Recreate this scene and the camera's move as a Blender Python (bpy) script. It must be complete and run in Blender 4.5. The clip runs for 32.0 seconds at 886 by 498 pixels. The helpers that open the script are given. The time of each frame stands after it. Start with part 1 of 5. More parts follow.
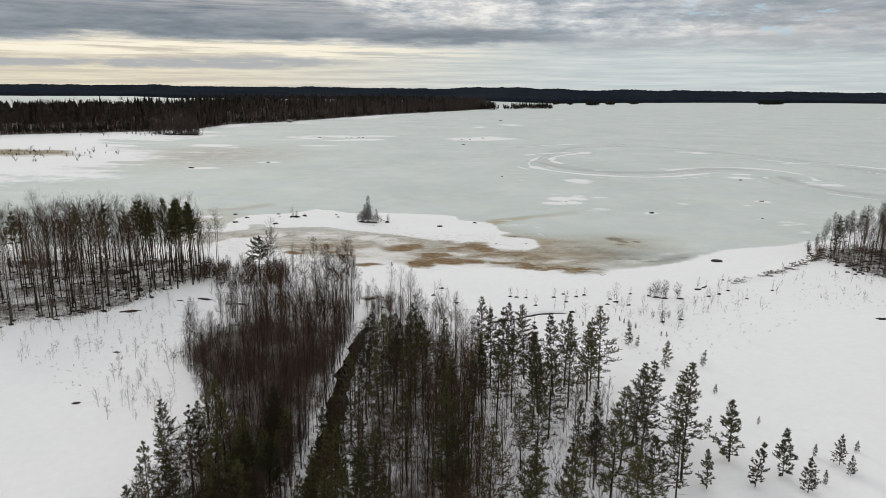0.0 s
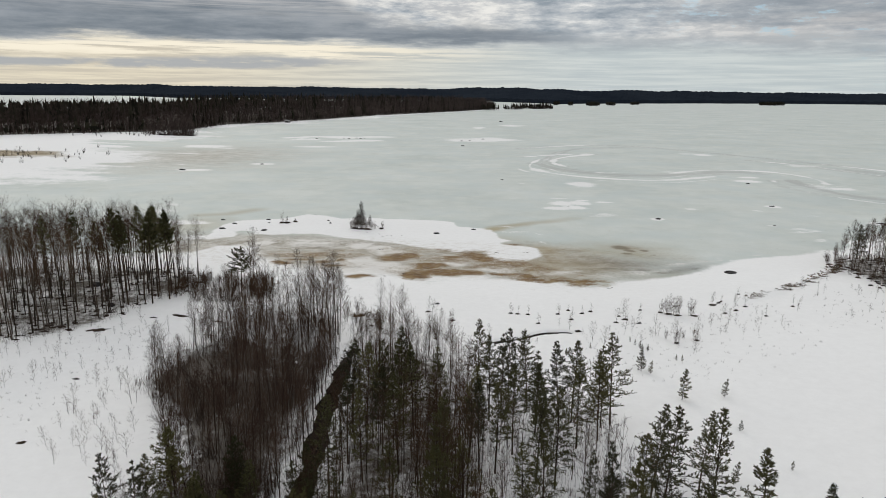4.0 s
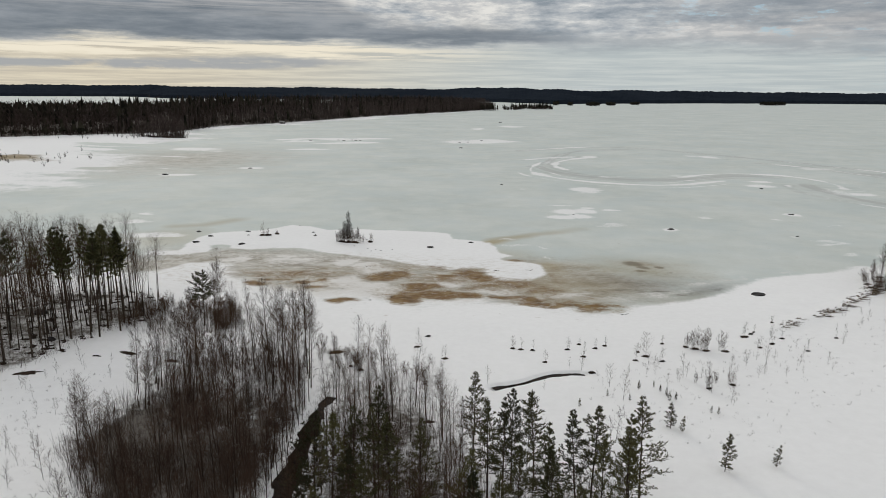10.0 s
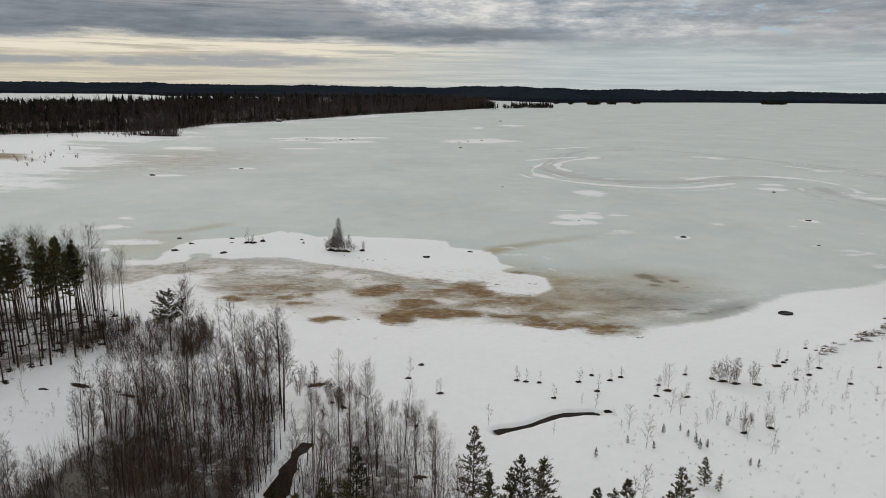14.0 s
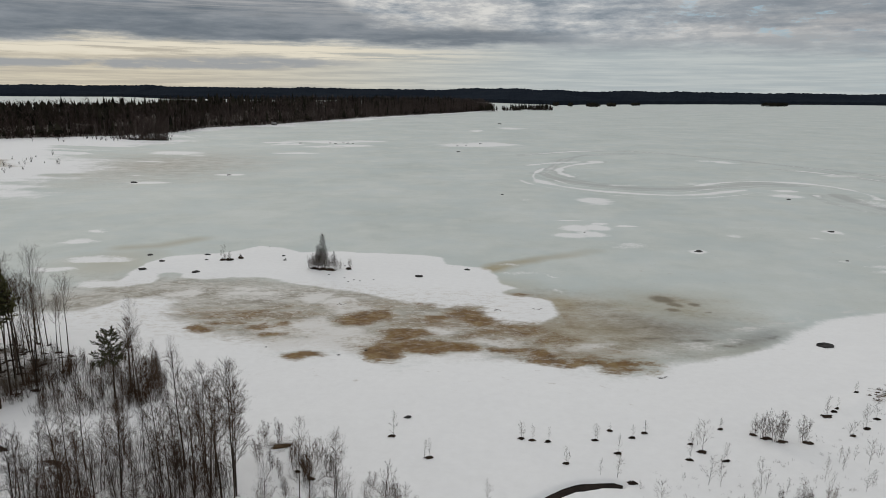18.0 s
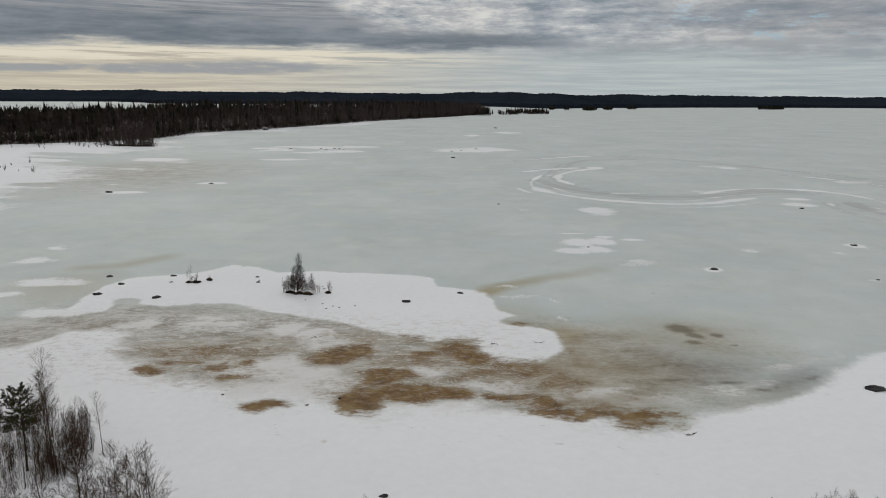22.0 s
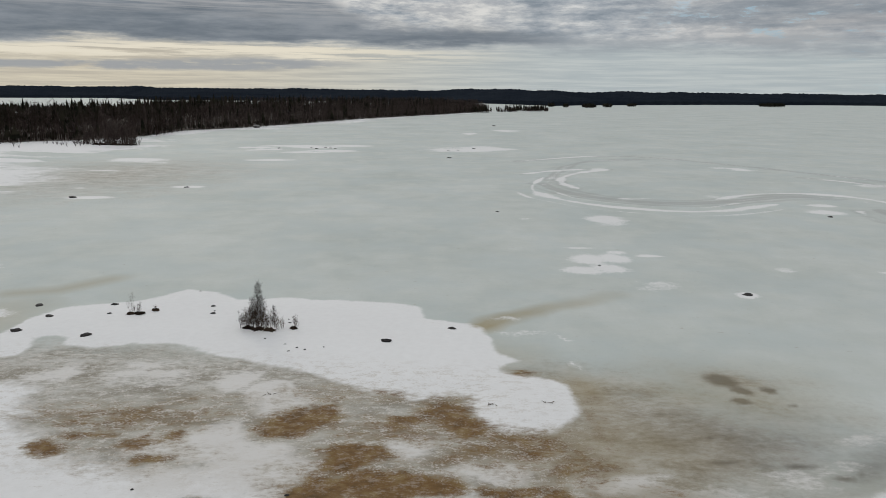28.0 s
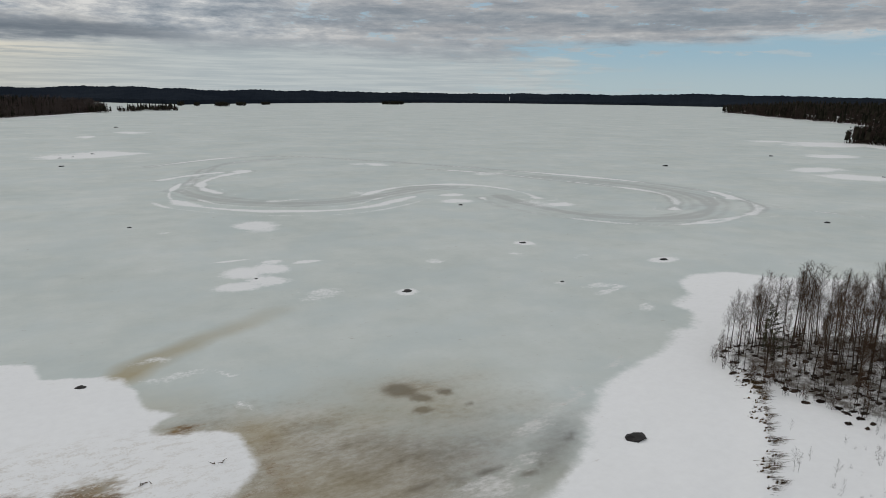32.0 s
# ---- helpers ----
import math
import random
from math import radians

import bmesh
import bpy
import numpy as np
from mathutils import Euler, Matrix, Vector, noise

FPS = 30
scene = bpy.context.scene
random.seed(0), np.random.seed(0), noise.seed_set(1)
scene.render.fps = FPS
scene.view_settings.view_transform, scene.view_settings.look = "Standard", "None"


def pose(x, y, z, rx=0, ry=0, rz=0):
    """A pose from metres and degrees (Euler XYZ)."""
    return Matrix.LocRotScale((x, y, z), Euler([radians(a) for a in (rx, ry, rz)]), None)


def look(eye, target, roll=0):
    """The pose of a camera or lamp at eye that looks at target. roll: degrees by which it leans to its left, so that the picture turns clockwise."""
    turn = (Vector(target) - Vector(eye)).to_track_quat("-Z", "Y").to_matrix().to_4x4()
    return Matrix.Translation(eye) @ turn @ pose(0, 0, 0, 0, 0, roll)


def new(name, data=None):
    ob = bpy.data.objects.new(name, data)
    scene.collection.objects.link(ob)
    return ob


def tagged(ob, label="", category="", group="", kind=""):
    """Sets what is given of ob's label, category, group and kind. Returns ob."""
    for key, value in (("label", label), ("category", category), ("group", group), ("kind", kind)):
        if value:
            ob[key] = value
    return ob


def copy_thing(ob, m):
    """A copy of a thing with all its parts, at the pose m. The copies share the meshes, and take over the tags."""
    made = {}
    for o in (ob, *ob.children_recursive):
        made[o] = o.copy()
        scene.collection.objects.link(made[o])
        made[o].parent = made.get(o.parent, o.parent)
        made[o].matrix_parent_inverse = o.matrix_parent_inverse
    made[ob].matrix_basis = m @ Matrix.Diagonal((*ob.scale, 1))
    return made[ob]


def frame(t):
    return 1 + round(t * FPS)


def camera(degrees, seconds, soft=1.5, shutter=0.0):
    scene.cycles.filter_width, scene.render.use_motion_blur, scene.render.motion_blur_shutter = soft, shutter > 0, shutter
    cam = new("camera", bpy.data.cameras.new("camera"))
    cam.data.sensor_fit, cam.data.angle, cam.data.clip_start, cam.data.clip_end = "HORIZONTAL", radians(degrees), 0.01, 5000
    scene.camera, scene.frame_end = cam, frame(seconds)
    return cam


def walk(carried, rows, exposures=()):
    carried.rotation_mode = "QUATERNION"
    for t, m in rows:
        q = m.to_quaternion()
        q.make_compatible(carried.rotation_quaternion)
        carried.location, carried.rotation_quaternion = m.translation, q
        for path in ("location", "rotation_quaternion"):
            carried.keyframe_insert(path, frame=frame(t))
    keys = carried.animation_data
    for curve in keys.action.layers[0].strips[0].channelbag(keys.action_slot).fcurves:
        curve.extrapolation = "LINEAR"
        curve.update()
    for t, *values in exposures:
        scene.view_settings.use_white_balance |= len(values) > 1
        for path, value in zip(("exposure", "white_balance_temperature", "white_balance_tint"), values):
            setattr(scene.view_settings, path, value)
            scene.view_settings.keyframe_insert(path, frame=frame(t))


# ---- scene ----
FOV = 65.7
cam = camera(FOV, 32.0, soft=0.9)
# seconds, x, y, z, heading (to the left), pitch, lean
FLIGHT = [
    (0, 0.00, -0.00, 40.00, -0.00, -12.98, 0.55),
    (3, 0.59, 7.59, 39.96, 0.01, -12.96, 0.64),
    (6, 1.19, 15.68, 40.16, -0.05, -12.98, 0.65),
    (9, 1.69, 24.52, 40.22, -0.08, -12.97, 0.59),
    (11, 2.38, 30.86, 39.84, -0.03, -12.92, 0.56),
    (13, 2.49, 37.14, 39.92, -0.10, -13.08, 0.75),
    (16, 3.18, 48.32, 39.94, -0.12, -13.02, 0.71),
    (19, 4.08, 60.51, 39.98, -0.19, -12.80, 0.58),
    (21, 4.77, 68.72, 39.84, -0.35, -12.60, 0.50),
    (22, 5.08, 72.68, 39.89, -0.45, -12.58, 0.48),
    (23, 5.38, 76.59, 39.93, -0.53, -12.61, 0.45),
    (25, 6.27, 84.44, 39.97, -0.57, -12.67, 0.46),
    (27.5, 6.74, 94.48, 39.91, -0.63, -12.83, 0.51),
    (28, 6.92, 96.29, 39.90, -0.60, -12.83, 0.56),
    (28.5, 7.15, 98.01, 39.89, -2.47, -12.83, 0.61),
    (29, 7.37, 99.62, 39.90, -9.02, -12.79, 0.65),
    (29.5, 7.56, 101.19, 39.92, -14.62, -12.75, 0.68),
    (30, 7.75, 102.71, 39.93, -20.08, -12.71, 0.69),
    (30.5, 7.96, 104.23, 39.94, -25.49, -12.68, 0.70),
    (31, 8.23, 105.70, 39.93, -29.66, -12.64, 0.71),
    (31.5, 8.57, 107.16, 39.89, -29.93, -12.63, 0.72),
    (32, 8.98, 108.56, 39.85, -29.92, -12.64, 0.73),
]


def flown(x, y, z, heading, pitch, lean):
    return pose(x, y, z, 0, 0, heading) @ pose(0, 0, 0, 90 + pitch) @ pose(0, 0, 0, 0, 0, lean)


PATH = [(row[0], flown(*row[1:])) for row in FLIGHT]
walk(cam, PATH, [(0, 0.13, 6540, 10), (4, 0.09, 6540, 10), (9, -0.02, 6570, 10), (16, -0.19, 6530, 10), (23, -0.29, 6470, 10), (28, -0.21, 6460, 10), (30.5, -0.25, 6390, 10), (32, -0.23, 6410, 10)])

# ---- sky and sun ----
SUN_AZ, SUN_EL = -0.42, 0.42


class Nodes:
    """Short hand for a node tree."""

    def __init__(self, tree):
        self.tree = tree
        tree.nodes.clear()

    def add(self, kind, values=None):
        node = self.tree.nodes.new(kind)
        for key, value in (values or {}).items():
            if isinstance(value, bpy.types.NodeSocket):
                self.tree.links.new(value, node.inputs[key])
            else:
                node.inputs[key].default_value = value
        return node

    def math(self, op, a, b=0.0, c=0.0, clamp=False):
        node = self.add("ShaderNodeMath", {0: a, 1: b, 2: c})
        node.operation, node.use_clamp = op, clamp
        return node.outputs[0]

    def ramp(self, fac, *stops, smooth=False):
        node = self.add("ShaderNodeValToRGB", {0: fac})
        if smooth:
            node.color_ramp.interpolation = "EASE"
        while len(node.color_ramp.elements) < len(stops):
            node.color_ramp.elements.new(0.5)
        for stop, (place, colour) in zip(node.color_ramp.elements, stops):
            stop.position = place
            stop.color = (*colour, 1) if isinstance(colour, tuple) else (colour, colour, colour, 1)
        return node.outputs[0]

    def span(self, value, low, high):
        """0 below low, 1 above high, smooth between."""
        node = self.add("ShaderNodeMapRange", {0: value, 1: low, 2: high})
        node.interpolation_type = "SMOOTHSTEP"
        return node.outputs[0]

    def mix(self, fac, a, b, kind="MIX"):
        node = self.add("ShaderNodeMix")
        node.data_type, node.blend_type = "RGBA", kind
        for key, value in ((0, fac), (6, a), (7, b)):
            if isinstance(value, bpy.types.NodeSocket):
                self.tree.links.new(value, node.inputs[key])
            else:
                node.inputs[key].default_value = (*value, 1) if isinstance(value, tuple) else value
        return node.outputs[2]

    def noise(self, vector, scale, detail=4.0, rough=0.55):
        return self.add("ShaderNodeTexNoise", {"Vector": vector, "Scale": scale, "Detail": detail, "Roughness": rough}).outputs[0]


def make_world():
    world = bpy.data.worlds.new("overcast_sky")
    scene.world = world
    world.use_nodes = True
    n = Nodes(world.node_tree)
    way = n.add("ShaderNodeTexCoord").outputs["Generated"]
    xyz = n.add("ShaderNodeSeparateXYZ", {0: way}).outputs
    az = n.math("ARCTAN2", xyz[0], xyz[1])
    el = xyz[2]

    def flat(a, e, shift=0.0):
        return n.add("ShaderNodeCombineXYZ", {0: n.math("MULTIPLY", az, a), 1: n.math("MULTIPLY", el, e), 2: shift}).outputs[0]

    def times(*parts):
        out = parts[0]
        for p in parts[1:]:
            out = n.math("MULTIPLY", out, p)
        return out

    # wavy height, so that the cloud bands are uneven
    wob = n.math("MULTIPLY_ADD", n.noise(flat(4.0, 30.0), 1.0, 7, 0.62), 0.05, -0.025)
    wel = n.math("ADD", el, wob)
    big = n.noise(flat(3.2, 34.0, 3.0), 1.0, 7, 0.62)
    fine = n.noise(flat(10.0, 60.0, 7.0), 1.0, 8, 0.62)
    cells = n.noise(flat(26.0, 95.0, 1.3), 1.0, 9, 0.64)
    streak = n.noise(flat(7.0, 190.0, 5.0), 1.0, 8, 0.64)
    tex = n.math("ADD", n.math("MULTIPLY", big, 0.30), n.math("ADD", n.math("MULTIPLY", fine, 0.36), n.math("MULTIPLY", cells, 0.34)))
    # mottled cloud sheet
    sheet = n.ramp(tex, (0.41, (0.265, 0.31, 0.355)), (0.47, (0.39, 0.43, 0.47)), (0.525, (0.545, 0.57, 0.585)), (0.575, (0.77, 0.77, 0.755)))
    # the pale, streaked belt over the horizon, warmer towards the sun
    warm = n.span(az, 0.25, -0.45)
    belt_tone = n.mix(warm, (0.49, 0.55, 0.56), (0.62, 0.545, 0.415))
    belt = n.mix(n.span(streak, 0.36, 0.66), n.mix(0.25, belt_tone, (0.40, 0.44, 0.47)), n.mix(warm, (0.58, 0.625, 0.62), (0.75, 0.685, 0.54)))
    sky = n.mix(n.span(wel, 0.074, 0.050), sheet, belt)
    # bright heaped tops over the end of the bank
    tops = times(n.span(n.math("ABSOLUTE", n.math("ADD", az, 0.05)), 0.26, 0.06), n.span(wel, 0.07, 0.09), n.span(fine, 0.33, 0.55))
    sky = n.mix(n.math("MULTIPLY", tops, 0.75), sky, n.mix(n.span(cells, 0.38, 0.6), (0.52, 0.53, 0.54), (0.80, 0.79, 0.75)))
    # grey streaks lower on the side away from the sun
    veil = times(n.span(n.math("ABSOLUTE", n.math("SUBTRACT", wel, 0.064)), 0.020, 0.005), n.span(az, 0.04, 0.22), n.span(az, 0.80, 0.62), n.span(fine, 0.36, 0.58))
    sky = n.mix(n.math("MULTIPLY", veil, 0.85), sky, (0.36, 0.40, 0.43))
    # long grey bank on the sunward side, tapering to a point
    ceil = n.math("MULTIPLY_ADD", n.math("MAXIMUM", n.math("SUBTRACT", -0.09, az), 0.0), 0.45, n.math("MULTIPLY_ADD", az, -0.06, 0.088))
    bank = times(n.span(wel, 0.058, 0.070), n.span(n.math("ADD", n.math("SUBTRACT", ceil, wel), n.math("MULTIPLY_ADD", fine, 0.07, -0.035)), -0.013, 0.015), n.span(az, 0.24, 0.10))
    pale = n.math("MULTIPLY", n.span(el, 0.085, 0.12), n.span(streak, 0.38, 0.62))
    grey = n.mix(n.span(n.math("ADD", n.math("MULTIPLY", big, 0.5), n.math("MULTIPLY", fine, 0.5)), 0.36, 0.62), (0.160, 0.190, 0.222), (0.270, 0.300, 0.335))
    sky = n.mix(n.math("MULTIPLY", bank, 0.93), sky, n.mix(n.math("MULTIPLY", pale, 0.65), grey, (0.54, 0.535, 0.53)))
    # bright rift below it, and a thin second bank
    rift = times(n.span(n.math("ABSOLUTE", n.math("SUBTRACT", wel, 0.051)), 0.015, 0.004), n.span(az, 0.16, -0.2), n.span(streak, 0.38, 0.54))
    sky = n.mix(rift, sky, (0.88, 0.815, 0.67))
    axis = n.math("MULTIPLY_ADD", az, 0.022, 0.041)
    thin = times(n.span(n.math("ABSOLUTE", n.math("SUBTRACT", n.math("MULTIPLY_ADD", wob, 0.5, el), axis)), 0.0085, 0.003), n.span(az, -0.07, -0.2), n.span(fine, 0.34, 0.52))
    sky = n.mix(n.math("MULTIPLY", thin, 0.9), sky, (0.37, 0.39, 0.41))
    # the sheet is thicker on the side away from the rift
    thick = n.math("MULTIPLY", n.span(az, 0.16, 0.5), n.span(wel, 0.05, 0.09))
    sky = n.mix(n.math("MULTIPLY", thick, 0.6), sky, n.mix(n.span(big, 0.4, 0.6), (0.26, 0.29, 0.32), (0.43, 0.425, 0.425)))
    # higher up the sheet closes to an even bright overcast
    sky = n.mix(n.span(el, 0.14, 0.35), sky, (0.70, 0.72, 0.75))
    clouds = n.add("ShaderNodeBackground", {0: sky, 1: 1.0})
    blue = n.add("ShaderNodeTexSky")
    blue.sky_type, blue.sun_disc, blue.sun_elevation, blue.sun_rotation = "NISHITA", False, SUN_EL, SUN_AZ
    blue.dust_density, blue.ozone_density = 0.1, 4.0
    tint = n.mix(1.0, blue.outputs[0], (0.10, 0.10, 0.10), "MULTIPLY")
    clear = n.add("ShaderNodeBackground", {0: n.mix(n.span(el, 0.2, 0.05), tint, n.mix(n.span(el, 0.01, 0.07), (0.47, 0.58, 0.61), (0.36, 0.53, 0.63))), 1: 1.0})
    # clear gaps away from the sun
    ragged = n.math("ADD", az, n.math("MULTIPLY_ADD", fine, 0.9, -0.45))
    gap = n.math("MULTIPLY", n.span(ragged, 0.58, 0.78), n.span(wel, 0.080, 0.066))
    wisp = times(n.span(n.math("ABSOLUTE", n.math("SUBTRACT", wel, 0.058)), 0.006, 0.002), n.span(cells, 0.47, 0.60), n.span(az, 1.2, 0.8))
    gap = n.math("MULTIPLY", gap, n.math("SUBTRACT", 1.0, n.math("MULTIPLY", wisp, 0.8)))
    holes = times(n.span(cells, 0.56, 0.66), n.span(az, 0.15, 0.45), n.span(el, 0.06, 0.085), 0.7)
    cover = n.math("SUBTRACT", 1.0, n.math("MAXIMUM", gap, holes), clamp=True)
    both = n.add("ShaderNodeMixShader", {0: cover, 1: clear.outputs[0], 2: clouds.outputs[0]})
    n.add("ShaderNodeOutputWorld", {0: both.outputs[0]})


make_world()
sun = new("sun", bpy.data.lights.new("sun", "SUN"))
sun.data.energy, sun.data.angle, sun.data.color = 0.7, radians(14), (1.0, 0.94, 0.84)
sun.matrix_world = look((math.sin(SUN_AZ) * 200, math.cos(SUN_AZ) * 200, 200 * math.tan(SUN_EL)), (0, 0, 0))

# ---- materials ----


def material(name, rough=0.8, spec=0.3):
    m = bpy.data.materials.new(name)
    m.use_nodes = True
    n = Nodes(m.node_tree)
    bsdf = n.add("ShaderNodeBsdfPrincipled", {"Roughness": rough, "Specular IOR Level": spec})
    n.add("ShaderNodeOutputMaterial", {0: bsdf.outputs[0]})
    return m, n, bsdf


def put(n, bsdf, key, socket):
    n.tree.links.new(socket, bsdf.inputs[key])


def bumped(n, bsdf, height, strength, distance):
    put(n, bsdf, "Normal", n.add("ShaderNodeBump", {"Height": height, "Strength": strength, "Distance": distance}).outputs[0])


def varied(name, dark, light, scale=6.0, rough=0.85, spec=0.06, bump=0.0, island=False, spread=0.5):
    """A material with grain, larger blotches and a shift of tone from piece to piece."""
    m, n, bsdf = material(name, rough, spec)
    at = n.add("ShaderNodeNewGeometry").outputs["Position"]
    grain = n.noise(at, scale, 5, 0.6)
    blot = n.noise(at, scale * 0.13, 3, 0.5)
    rand = n.add("ShaderNodeNewGeometry").outputs["Random Per Island"] if island else n.add("ShaderNodeObjectInfo").outputs["Random"]
    f = n.math("ADD", n.math("MULTIPLY", n.math("ADD", grain, blot), 0.5), n.math("MULTIPLY_ADD", rand, spread, -spread / 2))
    put(n, bsdf, "Base Color", n.ramp(f, (0.3, dark), (0.7, light)))
    if bump:
        bumped(n, bsdf, grain, 0.6, bump)
    return m


def ground_material():
    """Snow, lake ice, ochre melt stains, wet spots and tracks, told apart by the ground's own fields."""
    m, n, bsdf = material("snow_and_ice", 0.8, 0.1)
    at = n.add("ShaderNodeNewGeometry").outputs["Position"]

    def field(name):
        node = n.add("ShaderNodeAttribute")
        node.attribute_name = name
        return node.outputs["Fac"]

    wide = n.noise(at, 0.02, 4, 0.55)
    mid = n.noise(at, 0.12, 5, 0.6)
    fine = n.noise(at, 0.9, 6, 0.65)
    grit = n.noise(at, 5.0, 4, 0.6)
    flat = n.add("ShaderNodeMapping", {"Vector": at, "Scale": (0.025, 0.14, 1.0)}).outputs[0]
    streak = n.noise(flat, 1.0, 6, 0.62)
    # ice: grey green, blotched and streaked with thin drifts
    ice = n.ramp(n.math("ADD", n.math("MULTIPLY", wide, 0.6), n.math("MULTIPLY", mid, 0.4)), (0.34, (0.485, 0.523, 0.488)), (0.5, (0.573, 0.60, 0.558)), (0.64, (0.632, 0.655, 0.618)))
    ice = n.mix(n.math("MULTIPLY", n.span(streak, 0.52, 0.75), 0.25), ice, (0.62, 0.64, 0.62))
    ice = n.mix(n.math("MULTIPLY", n.span(fine, 0.4, 0.7), 0.06), ice, (0.34, 0.37, 0.35))
    ice = n.mix(n.math("MULTIPLY", n.span(n.noise(at, 0.045, 5, 0.6), 0.40, 0.64), 0.5), ice, (0.512, 0.565, 0.55))
    smudge = n.noise(n.add("ShaderNodeMapping", {"Vector": at, "Scale": (0.03, 0.11, 1.0)}).outputs[0], 1.0, 10, 0.74)
    ice = n.mix(n.math("MULTIPLY", n.span(smudge, 0.50, 0.70), 0.05), ice, (0.40, 0.42, 0.40))
    # tracks: scraped grey with white ridges
    ice = n.mix(n.math("MULTIPLY", n.span(n.math("ADD", n.math("MULTIPLY_ADD", smudge, 2.4, -1.2), field("scrape")), 0.25, 1.25), 0.5), ice, (0.35, 0.345, 0.33))
    # meltwater stains
    rag = n.math("ADD", n.math("MULTIPLY_ADD", fine, 0.9, -0.45), n.math("MULTIPLY_ADD", mid, 0.9, -0.45))
    seep = n.math("ADD", field("seep"), n.math("MULTIPLY", rag, 0.55))
    stretched = n.add("ShaderNodeMapping", {"Vector": at, "Scale": (0.55, 1.0, 1.0)}).outputs[0]
    cloudy = n.noise(stretched, 0.22, 6, 0.62)
    crumb = n.noise(stretched, 1.5, 7, 0.70)
    swirl = n.noise(stretched, 0.45, 9, 0.68)
    tone = n.ramp(n.math("ADD", n.math("MULTIPLY", cloudy, 0.6), n.math("MULTIPLY", crumb, 0.4)), (0.40, (0.23, 0.198, 0.148)), (0.5, (0.385, 0.355, 0.298)), (0.60, (0.55, 0.53, 0.487)))
    ice = n.mix(n.math("MULTIPLY", n.span(seep, 0.15, 0.85), 0.88), ice, tone)
    wet = n.math("ADD", field("wet"), n.math("MULTIPLY", n.math("MULTIPLY_ADD", swirl, 2.0, -1.0), 0.22))
    ice = n.mix(n.math("MULTIPLY", n.span(wet, 0.04, 0.8), 0.84), ice, (0.115, 0.105, 0.092))
    ice = n.mix(n.math("MULTIPLY", field("gold"), n.math("MULTIPLY_ADD", mid, 0.8, 0.3)), ice, (0.33, 0.255, 0.115))
    # slushy film of old snow, thinning out into the ice
    film = n.math("ADD", field("film"), n.math("ADD", n.math("MULTIPLY_ADD", swirl, 1.5, -0.75), n.math("MULTIPLY_ADD", crumb, 0.9, -0.45)))
    ice = n.mix(n.math("MULTIPLY", n.span(film, 0.22, 0.80), 0.92), ice, (0.72, 0.70, 0.665))
    stain = n.math("ADD", field("stain"), n.math("ADD", n.math("MULTIPLY_ADD", swirl, 1.7, -0.85), n.math("MULTIPLY_ADD", crumb, 1.7, -0.85)))
    ochre = n.ramp(n.math("ADD", n.math("MULTIPLY", n.noise(at, 0.35, 5, 0.6), 0.6), n.math("MULTIPLY", crumb, 0.4)), (0.36, (0.090, 0.050, 0.016)), (0.5, (0.170, 0.093, 0.031)), (0.64, (0.255, 0.182, 0.080)))
    stained = n.math("MULTIPLY", n.span(stain, 0.26, 0.88), 0.95)
    halo = n.math("MULTIPLY", n.math("MULTIPLY", n.span(stain, -0.05, 0.55), n.span(field("stain"), 0.03, 0.25)), 0.55)
    # snow with ragged margins
    edge = n.math("ADD", field("snow"), n.math("ADD", n.math("MULTIPLY_ADD", fine, 0.8, -0.4), n.math("MULTIPLY_ADD", mid, 1.8, -0.9)))
    snowy = n.span(edge, -0.25, 0.65)
    thin = n.math("MULTIPLY", n.span(n.math("ADD", n.math("ADD", field("drift"), n.math("MULTIPLY_ADD", smudge, 0.9, -0.45)), n.math("ADD", n.math("MULTIPLY", rag, 0.7), n.math("MULTIPLY_ADD", n.noise(at, 1.9, 5, 0.65), 0.7, -0.35))), 0.34, 0.78), 0.95)
    snow = n.ramp(n.math("ADD", n.math("MULTIPLY", wide, 0.4), n.math("MULTIPLY", fine, 0.6)), (0.3, (0.788, 0.781, 0.763)), (0.65, (0.848, 0.843, 0.825)))
    crust = n.mix(0.06, snow, (0.52, 0.50, 0.46))
    colour = n.mix(thin, ice, crust)
    # flecks of slush standing in the stains
    crumbs = n.math("ADD", n.math("MULTIPLY", n.noise(stretched, 0.9, 12, 0.78), 0.7), n.math("MULTIPLY", n.noise(at, 3.4, 5, 0.7), 0.3))
    fleck = n.math("MULTIPLY", n.span(crumbs, 0.495, 0.575), n.math("MULTIPLY", n.span(field("seep"), 0.35, 0.8), n.span(n.add("ShaderNodeSeparateXYZ", {0: at}).outputs[0], 34.0, 12.0)))
    colour = n.mix(snowy, colour, snow)
    colour = n.mix(n.math("MULTIPLY", halo, n.span(field("snow"), 1.6, 0.5)), colour, n.mix(n.span(cloudy, 0.4, 0.6), (0.250, 0.194, 0.115), (0.36, 0.315, 0.225)))
    colour = n.mix(n.math("MULTIPLY", stained, n.span(field("snow"), 1.9, 0.8)), colour, ochre)
    colour = n.mix(n.math("MULTIPLY", fleck, n.math("MULTIPLY_ADD", n.span(stain, 0.6, 1.0), -0.55, 0.78)), colour, (0.65, 0.62, 0.57))
    # litter and bare soil under trees, with the crowns' shade put into the colour
    litter_shade = n.math("ADD", field("litter_shade"), n.math("MULTIPLY", rag, 0.9))
    soil_shade = n.ramp(grit, (0.3, (0.035, 0.026, 0.018)), (0.7, (0.12, 0.095, 0.065)))
    colour = n.mix(n.math("MULTIPLY", n.span(litter_shade, 0.45, 0.85), 0.9), colour, soil_shade)
